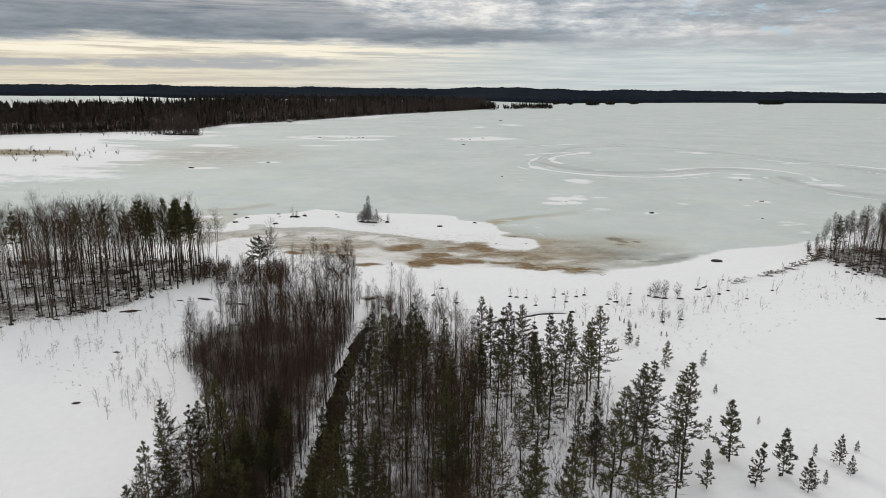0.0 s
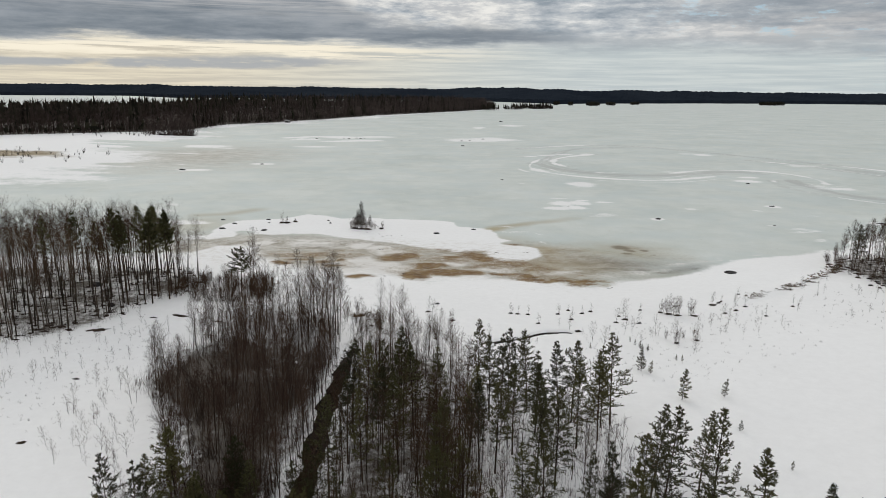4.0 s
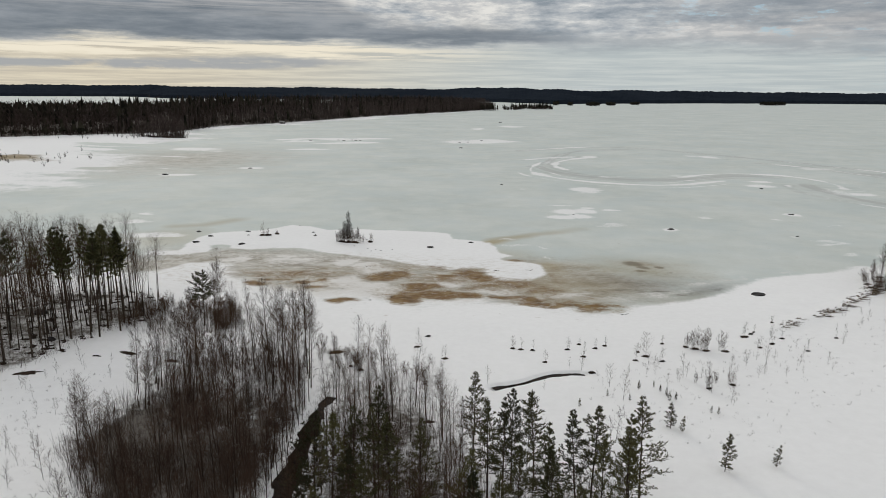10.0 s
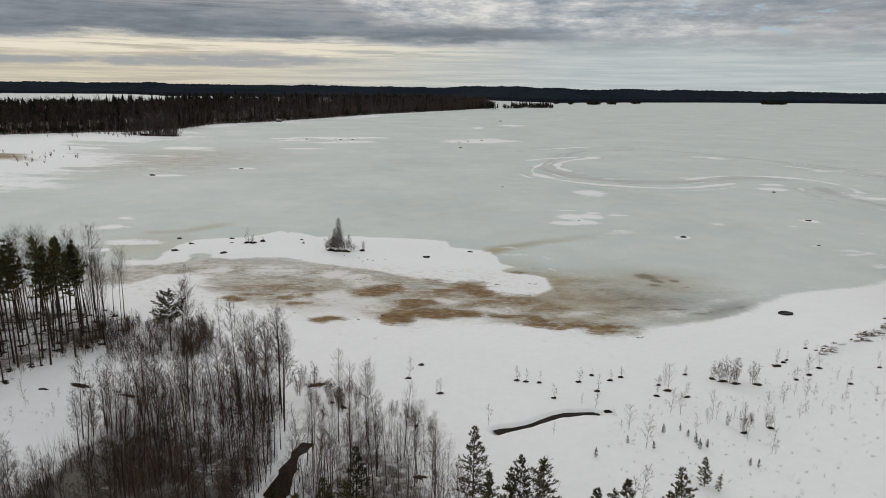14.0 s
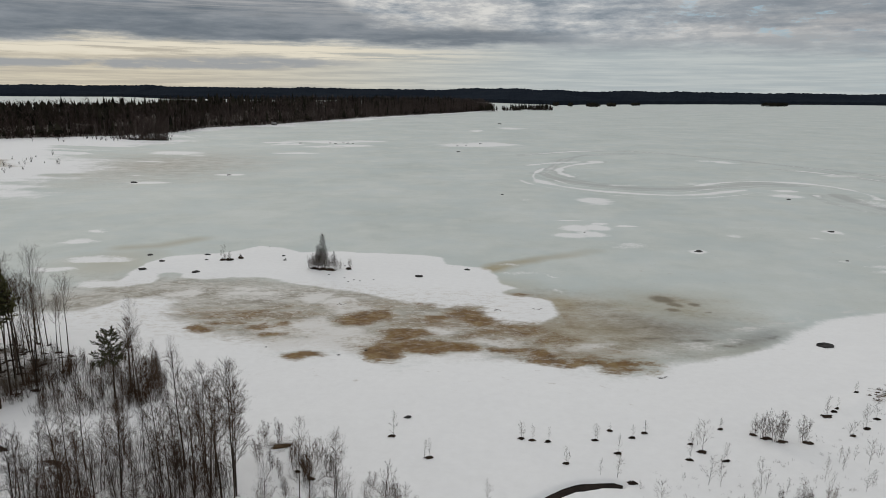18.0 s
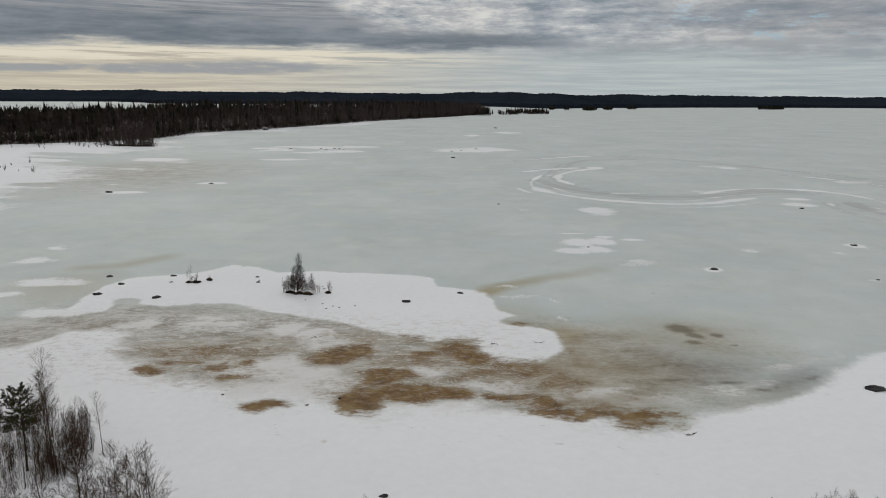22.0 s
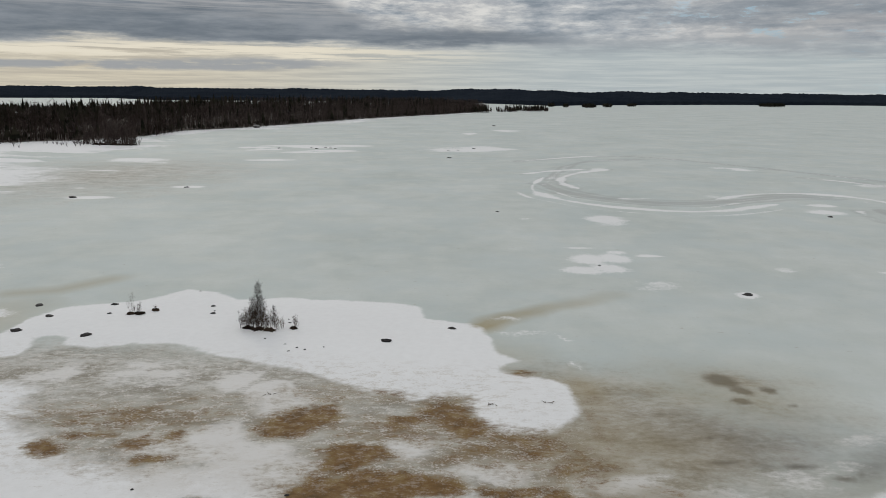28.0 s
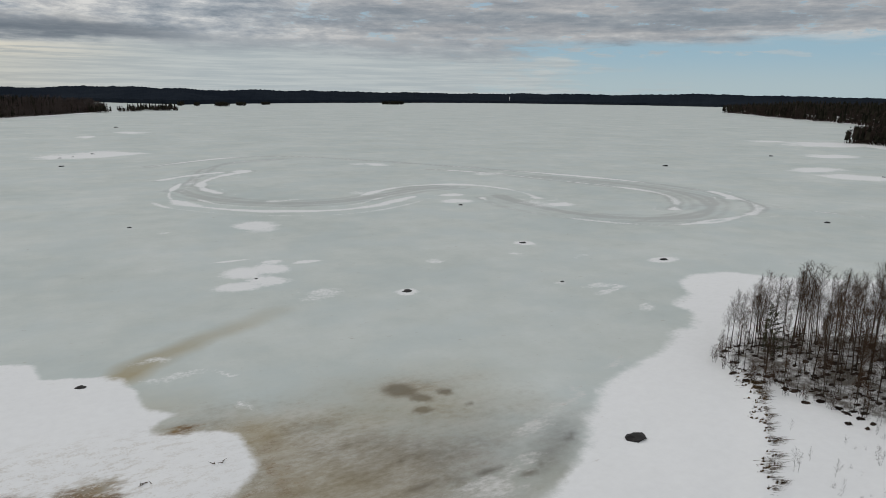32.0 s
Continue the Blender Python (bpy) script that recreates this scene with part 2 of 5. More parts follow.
    reed = n.math("ADD", field("reed"), n.math("MULTIPLY", rag, 0.9))
    colour = n.mix(n.span(reed, 0.4, 0.9), colour, n.ramp(n.math("ADD", n.math("MULTIPLY", smudge, 0.6), n.math("MULTIPLY", fine, 0.4)), (0.38, (0.13, 0.10, 0.055)), (0.5, (0.27, 0.215, 0.13)), (0.62, (0.50, 0.45, 0.37))))
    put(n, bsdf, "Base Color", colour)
    put(n, bsdf, "Roughness", n.math("SUBTRACT", n.math("MULTIPLY_ADD", snowy, 0.15, 0.75), n.math("MULTIPLY", n.span(wet, 0.3, 1.0), 0.15)))
    relief = n.math("ADD", n.math("MULTIPLY", fine, 0.6), n.math("MULTIPLY", grit, 0.12))
    bumped(n, bsdf, n.math("MULTIPLY", relief, n.math("MULTIPLY_ADD", snowy, 0.85, 0.15)), 0.10, 0.2)
    return m


def water_material():
    m, n, bsdf = material("dark_stream_water", 0.25, 0.03)
    at = n.add("ShaderNodeNewGeometry").outputs["Position"]
    put(n, bsdf, "Base Color", n.ramp(n.noise(at, 0.8, 4), (0.35, (0.010, 0.007, 0.005)), (0.7, (0.028, 0.019, 0.014))))
    bumped(n, bsdf, n.noise(at, 2.5, 4), 0.3, 0.05)
    return m


SNOW_ICE = ground_material()
WATER = water_material()
BIRCH_BARK = varied("birch_bark", (0.028, 0.021, 0.016), (0.085, 0.066, 0.052), 3.0)
TWIG = varied("bare_twigs", (0.038, 0.022, 0.013), (0.086, 0.053, 0.033), 2.0)
ALDER_BARK = varied("alder_bark", (0.027, 0.019, 0.014), (0.066, 0.047, 0.036), 3.0)
ALDER_TWIG = varied("alder_twigs", (0.036, 0.022, 0.015), (0.084, 0.053, 0.038), 2.0)
PINE_BARK = varied("pine_bark", (0.030, 0.023, 0.018), (0.070, 0.050, 0.037), 4.0)
NEEDLES = varied("pine_needles", (0.029, 0.029, 0.011), (0.098, 0.092, 0.036), 1.2, 0.7, 0.12)
DARK_TWIG = varied("dark_twigs", (0.014, 0.010, 0.008), (0.034, 0.025, 0.019), 2.0)
ROCK = varied("dark_boulder", (0.014, 0.012, 0.012), (0.045, 0.041, 0.038), 3.0, 0.8, 0.3, 0.08)
MOUND = varied("heather_hummock", (0.016, 0.011, 0.008), (0.062, 0.043, 0.030), 5.0, 0.95, 0.1, 0.1)
STRAW = varied("dry_reed_straw", (0.035, 0.022, 0.013), (0.17, 0.115, 0.065), 5.0, 0.9, 0.1, 0.0, True)
BRUSH = varied("thicket_stems", (0.036, 0.026, 0.020), (0.095, 0.068, 0.053), 2.0, 0.9, 0.1, 0.0, True)
FAR_SPRUCE = varied("far_spruce", (0.012, 0.012, 0.009), (0.034, 0.031, 0.022), 0.2, 0.9, 0.0, 0.0, True)
FAR_BIRCH = varied("far_birch", (0.018, 0.013, 0.011), (0.066, 0.049, 0.042), 0.2, 0.9, 0.0, 0.0, True)
FAR_SCRUB = varied("far_scrub", (0.032, 0.024, 0.021), (0.100, 0.078, 0.070), 0.2, 0.9, 0.0, 0.0, True)
GREY_BOARDS = varied("grey_boards", (0.16, 0.155, 0.15), (0.30, 0.29, 0.28), 2.0, 0.9, 0.1)
OLD_SNOW = varied("old_snow", (0.70, 0.69, 0.67), (0.80, 0.79, 0.77), 0.6, 0.85, 0.1)
FAR_HILLS = varied("far_wooded_hills", (0.012, 0.016, 0.023), (0.025, 0.031, 0.039), 0.02, 0.95, 0.0)

# ---- shapes of the plan ----


def lattice(x, y, scale, seed):
    """Smooth value noise, 0 to 1, on numpy arrays."""
    u, v = np.asarray(x, float) * scale, np.asarray(y, float) * scale
    i, j = np.floor(u).astype(np.int64), np.floor(v).astype(np.int64)
    a, b = u - i, v - j
    a, b = a * a * (3 - 2 * a), b * b * (3 - 2 * b)

    def val(p, q):
        h = (p * 374761393 + q * 668265263 + seed * 144269504) & 0xFFFFFFFF
        h = ((h ^ (h >> 13)) * 1274126177) & 0xFFFFFFFF
        return ((h ^ (h >> 16)) & 0xFFFF) / 65535.0

    return (val(i, j) * (1 - a) + val(i + 1, j) * a) * (1 - b) + (val(i, j + 1) * (1 - a) + val(i + 1, j + 1) * a) * b


def ripple(x, y, scale, seed, octaves=3):
    out, size = 0.0, 1.0
    for k in range(octaves):
        out = out + (lattice(x, y, scale * 2**k, seed + k) - 0.5) * size
        size *= 0.5
    return out


def line_distance(x, y, points, closed=False):
    """Distance to a line of points, and how far along it (0 to 1)."""
    pts = list(points) + ([points[0]] if closed else [])
    best, along = np.full(np.shape(x), 1e9), np.zeros(np.shape(x))
    for k, ((ax, ay), (bx, by)) in enumerate(zip(pts, pts[1:])):
        dx, dy = bx - ax, by - ay
        t = np.clip(((x - ax) * dx + (y - ay) * dy) / (dx * dx + dy * dy + 1e-9), 0, 1)
        d = np.hypot(x - ax - t * dx, y - ay - t * dy)
        along = np.where(d < best, (k + t) / (len(pts) - 1), along)
        best = np.minimum(best, d)
    return best, along


def inside_by(x, y, points):
    """Metres inside a closed outline; negative outside."""
    d, _ = line_distance(x, y, points, True)
    odd = np.zeros(np.shape(x), bool)
    for (ax, ay), (bx, by) in zip(points, points[1:] + points[:1]):
        cross = ((ay > y) != (by > y)) & (x < (bx - ax) * (y - ay) / (by - ay + 1e-12) + ax)
        odd ^= cross
    return np.where(odd, d, -d)


def spot(x, y, cx, cy, rx, ry, turn=0.0):
    c, s = math.cos(turn), math.sin(turn)
    u, v = ((x - cx) * c + (y - cy) * s) / rx, (-(x - cx) * s + (y - cy) * c) / ry
    return np.clip(1.35 - np.sqrt(u * u + v * v) * 0.85, 0, 1)


SHORE = [(-5200, 120), (-420, 165), (-130, 176), (-100, 172), (-75, 176), (-62, 178), (-58, 184), (-52.4, 185.7), (-47.6, 182.6), (-44.7, 175), (-39.4, 170), (-34.5, 165), (-28, 162.4), (-20, 157.5), (-12.7, 157.6), (-6.8, 156), (0, 154), (5.3, 157), (12.5, 157.8), (18.7, 155.5), (25, 152.6), (30.8, 150.8), (35.4, 152.7), (42.5, 156), (50.5, 157.5), (56, 161), (65, 169), (72.6, 175), (82, 179), (95, 183), (105, 187.7), (110.4, 192), (113, 198.5), (123, 202), (128.7, 209.4), (138, 212.8), (146, 209.5), (151.5, 203), (170, 188), (230, 160), (5200, -700), (5200, -5200), (-5200, -5200)]
BAR = [(-65.5, 197), (-66.3, 205), (-66.2, 213), (-63, 220.4), (-50, 224.3), (-44, 232.6), (-37.4, 230.6), (-31.7, 225.7), (-22, 227.4), (-6.3, 224.8), (3.8, 221.6), (5.7, 215), (8.6, 214.2), (14.3, 211), (16.7, 205.3), (16.7, 198.2), (20.3, 194.6), (16.8, 192.4), (17, 190.8), (22.2, 189), (25.7, 186.2), (26.2, 178.5), (24.2, 175), (20.3, 171.6), (16, 171.6), (12, 174), (11, 179.5), (11.6, 181.5), (4.3, 181.2), (-1.3, 182.6), (-6.2, 186.3), (-12.5, 190), (-20, 192.8), (-28, 196.8), (-34.5, 201.5), (-42, 201.4), (-47.2, 198.5), (-52.8, 200.5), (-55.6, 204.4), (-57.8, 203), (-56.8, 198.4), (-57.7, 194.6), (-61, 193.2)]
FLATS = [(-5200, 230), (-300, 250), (-186, 268), (-176, 294), (-170, 312), (-168, 338), (-171, 387), (-164, 420), (-160, 441), (-192, 461), (-216, 520), (-214, 545), (-208, 563), (-206, 600), (-216, 618), (-224, 700), (-218, 775), (-185, 836), (-140, 955), (-92, 1120), (-36, 1250), (40, 1378), (140, 1690), (40, 1800), (-300, 1500), (-700, 1250), (-5200, 1100)]
HEADLAND = [(1711, 1462), (1522, 1225), (1331, 991), (1161, 767), (950, 560), (800, 520), (655, 480), (628, 446), (602, 408), (660, 320), (800, 200), (1000, 0), (4900, -600), (4900, 1900), (2200, 1700)]
STREAM = [(-12.4, 112.5), (-13.4, 109), (-13.7, 101), (-13.9, 92), (-13.6, 84), (-13.2, 77), (-13.2, 65), (-13.4, 50), (-14.0, 30), (-14.0, 0)]
DITCH = [(9.3, 115.2), (10.3, 115.7), (11.6, 116.1), (13.2, 116.9), (14.8, 117.9), (17.2, 119.5), (18.8, 120.0), (20.4, 120.4), (22.0, 120.4), (22.8, 120.1)]
# melt spots on the ice: x, y, half widths, turn
STAINS = [(-38.4, 167.8, 2.1, 1.9, 0, 0.9), (-27.2, 169.2, 2.3, 1.1, 0, 0.8), (-24.5, 170.9, 1.3, 1.4, 0, 0.8), (-24.1, 164.9, 1.9, 1.1, 0.3, 0.75), (-17.7, 156.2, 2.2, 1.2, 0, 0.85), (-34.0, 171.3, 3.6, 1.1, 0, 0.7), (-10.4, 174.2, 4.1, 3.2, 0, 1.0), (-7.4, 176.5, 3.3, 2.6, 0, 0.9), (-2.4, 166.5, 4.0, 2.9, 0, 1.1), (-4.3, 158.3, 2.8, 3.4, 0, 1.15), (0.8, 160.4, 4.3, 2.1, 0, 1.1), (5.2, 160.9, 3.5, 2.7, 0, 1.05), (7.8, 177.0, 3.6, 4.4, 0, 0.75), (10.1, 173.4, 3.0, 3.4, 0, 0.85)]
STAINS_EAST = [(3.0, 175.8, 2.2, 0.9, 0, 0.9), (15.4, 159.4, 3.4, 1.2, 0, 0.9), (19.3, 158.2, 2.6, 1.6, -0.3, 0.85), (21.1, 155.5, 3.4, 1.4, 0, 0.75), (31.8, 152.9, 4.0, 2.3, 0, 0.62), (26.6, 154.3, 4.0, 1.6, 0, 0.7), (23.1, 153.2, 3.0, 1.2, 0, 0.65), (20.9, 190.2, 2.2, 1.6, 0, 0.55), (-31.5, 175.8, 11, 4.0, 0, 0.5)]
# paler, broken stain round them
WASHED = [(16.0, 168.7, 7.6, 4.8, 0, 0.55), (-8.5, 182.4, 6.0, 3.2, 0, 0.34), (-0.7, 182.0, 3.8, 2.7, 0, 0.4), (22.8, 164.4, 4.6, 4.8, 0, 0.48), (27.6, 176.4, 1.6, 9, 0, 0.3), (-23.4, 180.0, 7, 4.0, 0, 0.25), (2.3, 172.9, 8.0, 3.0, 0, 0.55), (11.6, 166.0, 5, 3.0, 0, 0.42), (-2, 162.5, 9, 5, 0, 0.30), (25.5, 156.5, 9, 3.2, 0, 0.36), (-26, 166, 10, 4, 0, 0.22)]
SOAKED = [(48.7, 187.7, 1.9, 2.2, 0), (49.4, 184.3, 1.3, 1.4, 0), (47.3, 181.0, 1.5, 0.8, 0), (53.6, 184.3, 1.3, 1.1, 0), (53.8, 179.1, 0.8, 0.5, 0), (42.7, 173.4, 0.8, 0.5, 0), (40.3, 170.9, 1.0, 0.6, 0), (59.6, 166.8, 2.8, 0.7, 0.2), (46.0, 165.0, 3.6, 0.4, 0), (39.6, 165.6, 2.6, 0.7, 0), (51, 162.4, 3.4, 0.6, 0.3)]
# old snow thinning out on the bay's ice
FILM_WEST = [(-20.7, 168.6, 6.4, 3.4, 0, 0.95), (-33.7, 189.1, 7, 2.0, 0, 0.6), (-27.7, 160.4, 6, 2.4, 0, 0.8), (-14.5, 166.5, 5, 2.6, 0, 0.85), (-36, 165.2, 4, 1.6, 0, 0.7)]
FILM = [(-21.2, 187.3, 3.4, 3.3, 0, 0.8), (-15.5, 183.5, 2.8, 2.6, 0, 1.3), (-12.6, 179.6, 5.0, 3.6, 0, 0.7), (3.6, 168.8, 3.4, 2.7, 0, 0.8), (-11.5, 162.4, 6.0, 4.4, 0, 0.85), (12.2, 163.2, 4.6, 1.6, 0, 0.75), (-30, 162.8, 4.8, 1.8, 0, 0.7), (-35.4, 192.5, 4.7, 1.7, 0, 0.5), (-47.6, 188.6, 3.6, 2.2, 0, 0.65), (-18.7, 172.2, 4.6, 2.7, 0, 0.6), (-20.5, 160.4, 9, 3.0, 0, 0.8), (5.6, 155.6, 5.5, 1.8, 0, 0.7), (-32.4, 187.0, 6.3, 2.6, 0, 0.42), (-40, 164, 5, 3, 0, 0.7), (27, 160.4, 6, 1.8, 0, 0.5)]
FILM_EAST = [(35.5, 158.6, 6.3, 2.0, 0, 0.36), (45, 161.2, 4.5, 1.8, 0, 0.42), (51.5, 164.2, 3.6, 1.6, 0.3, 0.38), (58.5, 170.4, 3.4, 1.4, 0.2, 0.38), (63, 173.2, 3, 1.3, 0.4, 0.36), (69, 175.8, 3.6, 1.2, 0.6, 0.3), (19.5, 164.5, 3, 1.4, 0, 0.3), (81, 181.4, 4, 1.3, 0.4, 0.3)]
DRIFT_RING = [(-99, 616, 21, 9, 0), (-80, 606, 17, 11, 0), (-61, 621, 17, 8, 0), (-68, 573, 15, 11, 0), (-82, 560, 15, 8, 0), (-91, 506, 14, 7, 0), (-126, 599, 15, 8, 0), (-113, 578, 11, 10, 0)]
DRIFTS = [(61.8, 316.5, 6.6, 9.8, 0), (44.2, 261.5, 5.0, 5.4, 0), (51.0, 262.8, 4.2, 5.0, 0), (40.8, 250.4, 4.8, 3.6, 0), (47.2, 252.2, 4.6, 4.2, 0), (53.4, 269.2, 3.2, 1.8, 0), (45.1, 273.7, 4.6, 1.0, 0), (61.2, 265.2, 4, 1.4, 0), (-124, 354.4, 9, 4, 0), (-98.5, 386, 7, 4, 0), (84, 848, 16, 26, 0), (20, 585, 22, 18, 0), (-166, 494, 16, 16, 0), (144.6, 333.5, 6.5, 6.0, 0), (151, 349, 6, 3.4, 0), (121.9, 258.8, 3, 3.4, 0)]
DRIFTS_FAR = [(141.6, 227, 4.8, 2.8, 0), (71.0, 230.9, 2.4, 2.4, 0), (380, 313.5, 16, 16, 0), (398, 348, 22, 10, 0), (502, 403, 22, 16, 0), (624, 538, 25, 20, 0), (643, 490, 60, 40, 0), (34, 604, 20, 22, 0), (39, 792, 8, 18, 0), (176, 310, 6, 5, 0), (175, 473, 9, 8, 0)]
SLUSH_WEST = [(-92.9, 235.3, 5.5, 3.6, 0), (-77.5, 216, 8, 3.4, 0), (-66.9, 195, 5.5, 3, 0), (-84, 206, 5, 2, 0), (-95, 250, 4, 2.4, 0)]
SLUSH = [(54, 237.8, 4.6, 4.2, 0), (50.7, 235.4, 3.4, 3.0, 0), (90.0, 251.9, 3.2, 2.0, 0), (104, 221.8, 3, 1.6, 0), (111, 248.8, 2, 1.6, 0), (110, 216.2, 4.4, 1.6, 0), (168.1, 481.9, 7, 8, 0), (207.8, 407.2, 12, 8, 0), (119.7, 368.6, 4, 4, 0), (84.7, 362.7, 9, 2.4, 0), (21.2, 206.7, 4, 2.2, 0), (21, 214, 5, 1.5, 0), (27.5, 205, 3.4, 0.6, -0.5), (28.5, 194, 2.4, 1.2, -0.6), (169.4, 313, 7, 9, 0), (108, 199, 5, 2, 0.5), (109, 213, 6, 1.5, 0.2), (37, 317.5, 3, 1.4, 0), (126, 240, 5, 1.2, 0.3)]
# snowmobile loops on the ice: line, half width, white ridge, scraped grey
RUTS_WEST = [
    ([(48, 384), (48, 390), (50, 402), (54, 416), (59, 430)], 1.6, 1.0, 0.5),
    ([(48, 382), (51, 367), (58, 355), (69, 343), (84, 336), (96, 333), (108, 335), (120, 342), (129, 348), (136, 352)], 3.3, 1.25, 0.35),
    ([(55, 406), (57, 390), (65, 369), (86, 353), (107, 351), (127, 362), (147, 371), (164, 370)], 4.6, 0.3, 1.15),
    ([(117, 363), (129, 372), (140, 379), (150, 382), (164, 381), (175, 374), (182, 362), (183, 341), (178, 327)], 3.0, 0.95, 0.4),
    ([(99, 468), (85, 457), (72, 440), (65, 421), (65, 403), (68, 391)], 2.4, 0.85, 0.7),
]
RUTS_EAST = [
    ([(56, 511), (79, 530), (106, 550), (135, 552), (159, 533), (180, 500), (203, 463), (221, 429), (237, 399), (248, 376), (256, 352), (260, 328), (259, 307), (252, 288), (246, 277), (237, 268.5), (223, 262.5)], 3.0, 0.8, 1.0),
    ([(190, 439), (211, 414), (220, 377), (231, 349), (236, 329), (235, 312), (223, 295), (206, 282)], 3.0, 0.78, 0.9),
    ([(158, 337), (153, 323), (153, 311), (155, 297), (160, 284), (167, 271), (175, 263), (186, 258.5), (205, 259), (223, 262.5), (238, 269), (247, 279)], 1.8, 0.7, 0.6),
]
RUTS_FAINT = [
    ([(168, 339), (165, 325), (165, 310), (166, 295), (171, 283), (181, 273)], 3.4, 0.1, 1.1),
    ([(261, 311), (256, 297), (249, 290)], 2.2, 1.1, 0.3),
    ([(225, 390), (244, 350), (248, 322), (243, 300), (230, 284), (212, 272), (190, 268), (172, 281)], 4.6, 0.16, 1.1),
    ([(245, 276), (249, 264), (253, 249), (260, 236), (290, 190)], 1.5, 0.6, 0.5),
    ([(50, 443), (67, 460), (88, 470), (100, 471)], 2.4, 0.75, 0.7),
    ([(60, 420), (78, 480), (100, 520), (140, 530)], 3.4, 0.45, 0.9),
]


def graded(parts):
    """Grid lines: from each given start, in steps of the given size, to the next start."""
    out = []
    for (a, step), (b, _) in zip(parts, parts[1:]):
        out += list(np.linspace(a, b, max(2, int(round((b - a) / step)) + 1))[:-1])
    return np.array(out + [parts[-1][0]])


def rounded(points, times=2):
    """The line with its corners cut, again and again."""
    for _ in range(times):
        out = [points[0]]
        for (ax, ay), (bx, by) in zip(points, points[1:]):
            out += [(ax * 0.75 + bx * 0.25, ay * 0.75 + by * 0.25), (ax * 0.25 + bx * 0.75, ay * 0.25 + by * 0.75)]
        points = out + [points[-1]]
    return points


def stream_half(along):
    return 0.55 + 0.2 * np.sin(along * 43) + 0.17 * np.sin(along * 97 + 1) + 0.1 * np.sin(along * 190) + 0.5 * np.clip(along * 3, 0, 1)


def ground_fields(x, y):
    f = {}
    rough_edge = ripple(x, y, 0.09, 5, 3) * 4.0
    land = inside_by(x, y, SHORE)
    bar = inside_by(x, y, BAR)
    flats = inside_by(x, y, FLATS)
    head = inside_by(x, y, HEADLAND)
    land_e = land + rough_edge * 0.6 + ripple(x, y, 0.03, 9, 2) * 2.0
    bar_e = bar + rough_edge * 0.2 + ripple(x, y, 0.3, 55, 3) * 1.1
    flats_e = flats + 4 * np.clip((560 - y) / 40, 0, 1) + ripple(x, y, 0.02, 31, 3) * 30 + ripple(x * 0.3, y, 0.045, 37, 4) * 46 * np.clip((700 - y) / 90, 0.25, 1)
    snow = np.maximum(np.maximum(land_e * (0.09 + 0.26 * np.clip((np.abs(x + 4) - 36) / 14, 0, 1)) + 0.25 * np.clip((50 - np.abs(x + 4)) / 14, 0, 1), bar_e * 0.7), np.maximum(np.where(flats_e > 0, flats_e * 0.035, flats_e * 0.025), head * 0.25))
    for cx, cy, rx, ry in ((-232, 530, 30, 9), (-172, 377, 16, 6), (-144, 480, 34, 14), (-205, 494, 34, 6)):
        snow = snow - 2.6 * np.exp(-((x + ripple(x, y, 0.03, 95, 3) * 14 - cx) / rx) ** 2 - ((y + ripple(x, y, 0.04, 97, 3) * 10 - cy) / ry) ** 2)
    f["snow"] = np.clip(snow, -12, 12)
    zero = np.zeros(np.shape(x))
    # brownish seep between the bar and the shore
    south = np.clip(1 - np.abs(y - 175 + 0.14 * x) / 30, 0, 1) * np.clip((x + 88) / 36, 0, 1) * np.clip((60 - x) / 34, 0, 1)
    f["seep"] = np.clip(south * 1.6, 0, 1) * 0.9
    # swirled copies of the plan's coordinates, so that no spot is a clean oval
    sx, sy = x + ripple(x, y, 0.16, 61, 4) * 4.0, y + ripple(x, y, 0.2, 67, 4) * 2.6
    bx, by = x + ripple(x, y, 0.22, 61, 4) * 3.0, y + ripple(x, y, 0.28, 67, 4) * 2.0

    def blots(items):
        """Soft-edged blots: x, y, half widths, turn, strength."""
        out = zero.copy()
        for cx, cy, rx, ry, turn, much in items:
            c, d = math.cos(turn), math.sin(turn)
            u, v = (bx - cx) * c + (by - cy) * d, (by - cy) * c - (bx - cx) * d
            out = np.maximum(out, 1.25 * much * np.exp(-0.55 * ((u / rx) ** 2 + (v / ry) ** 2) ** 1.4))
        return out

    stain = np.maximum(blots(STAINS + STAINS_EAST), blots(WASHED))
    near_bay = np.clip((62 - np.abs(x + 2)) / 16, 0, 1)
    f["film"] = np.maximum(blots(FILM + FILM_WEST + FILM_EAST), np.clip(0.30 + land_e / 12, 0, 1) * near_bay)
    streak, at = line_distance(x + ripple(x, y, 0.12, 91, 3) * 2, y + ripple(x, y, 0.12, 93, 3) * 2.5, [(15, 211), (20, 214.5), (25.5, 218), (30, 223), (36, 226.5), (44, 231)])
    streak2, _ = line_distance(x, y, [(-78, 228.5), (-70, 231), (-63, 240)])
    gold = np.maximum(np.clip(1.3 - streak / 3.0, 0, 1) * (1 - 0.75 * at), np.clip(0.6 - streak2 / 8, 0, 1))
    for cx, cy, rx, ry, much in ((27, 184, 8, 11, 0.7), (46, 184, 20, 14, 0.5), (-74, 213, 13, 15, 0.5), (14, 196, 12, 9, 0.4), (30, 168, 18, 12, 0.5), (52, 160, 12, 8, 0.3)):
        gold = np.maximum(gold, np.clip(1.15 - np.hypot((sx - cx) / rx, (sy - cy) / ry), 0, 1) * much)
    f["gold"] = np.clip(gold, 0, 1)
    f["seep"] = np.maximum(f["seep"], np.clip(1.2 - np.hypot((sx - 44) / 30, (sy - 176) / 26), 0, 1) * 0.42)
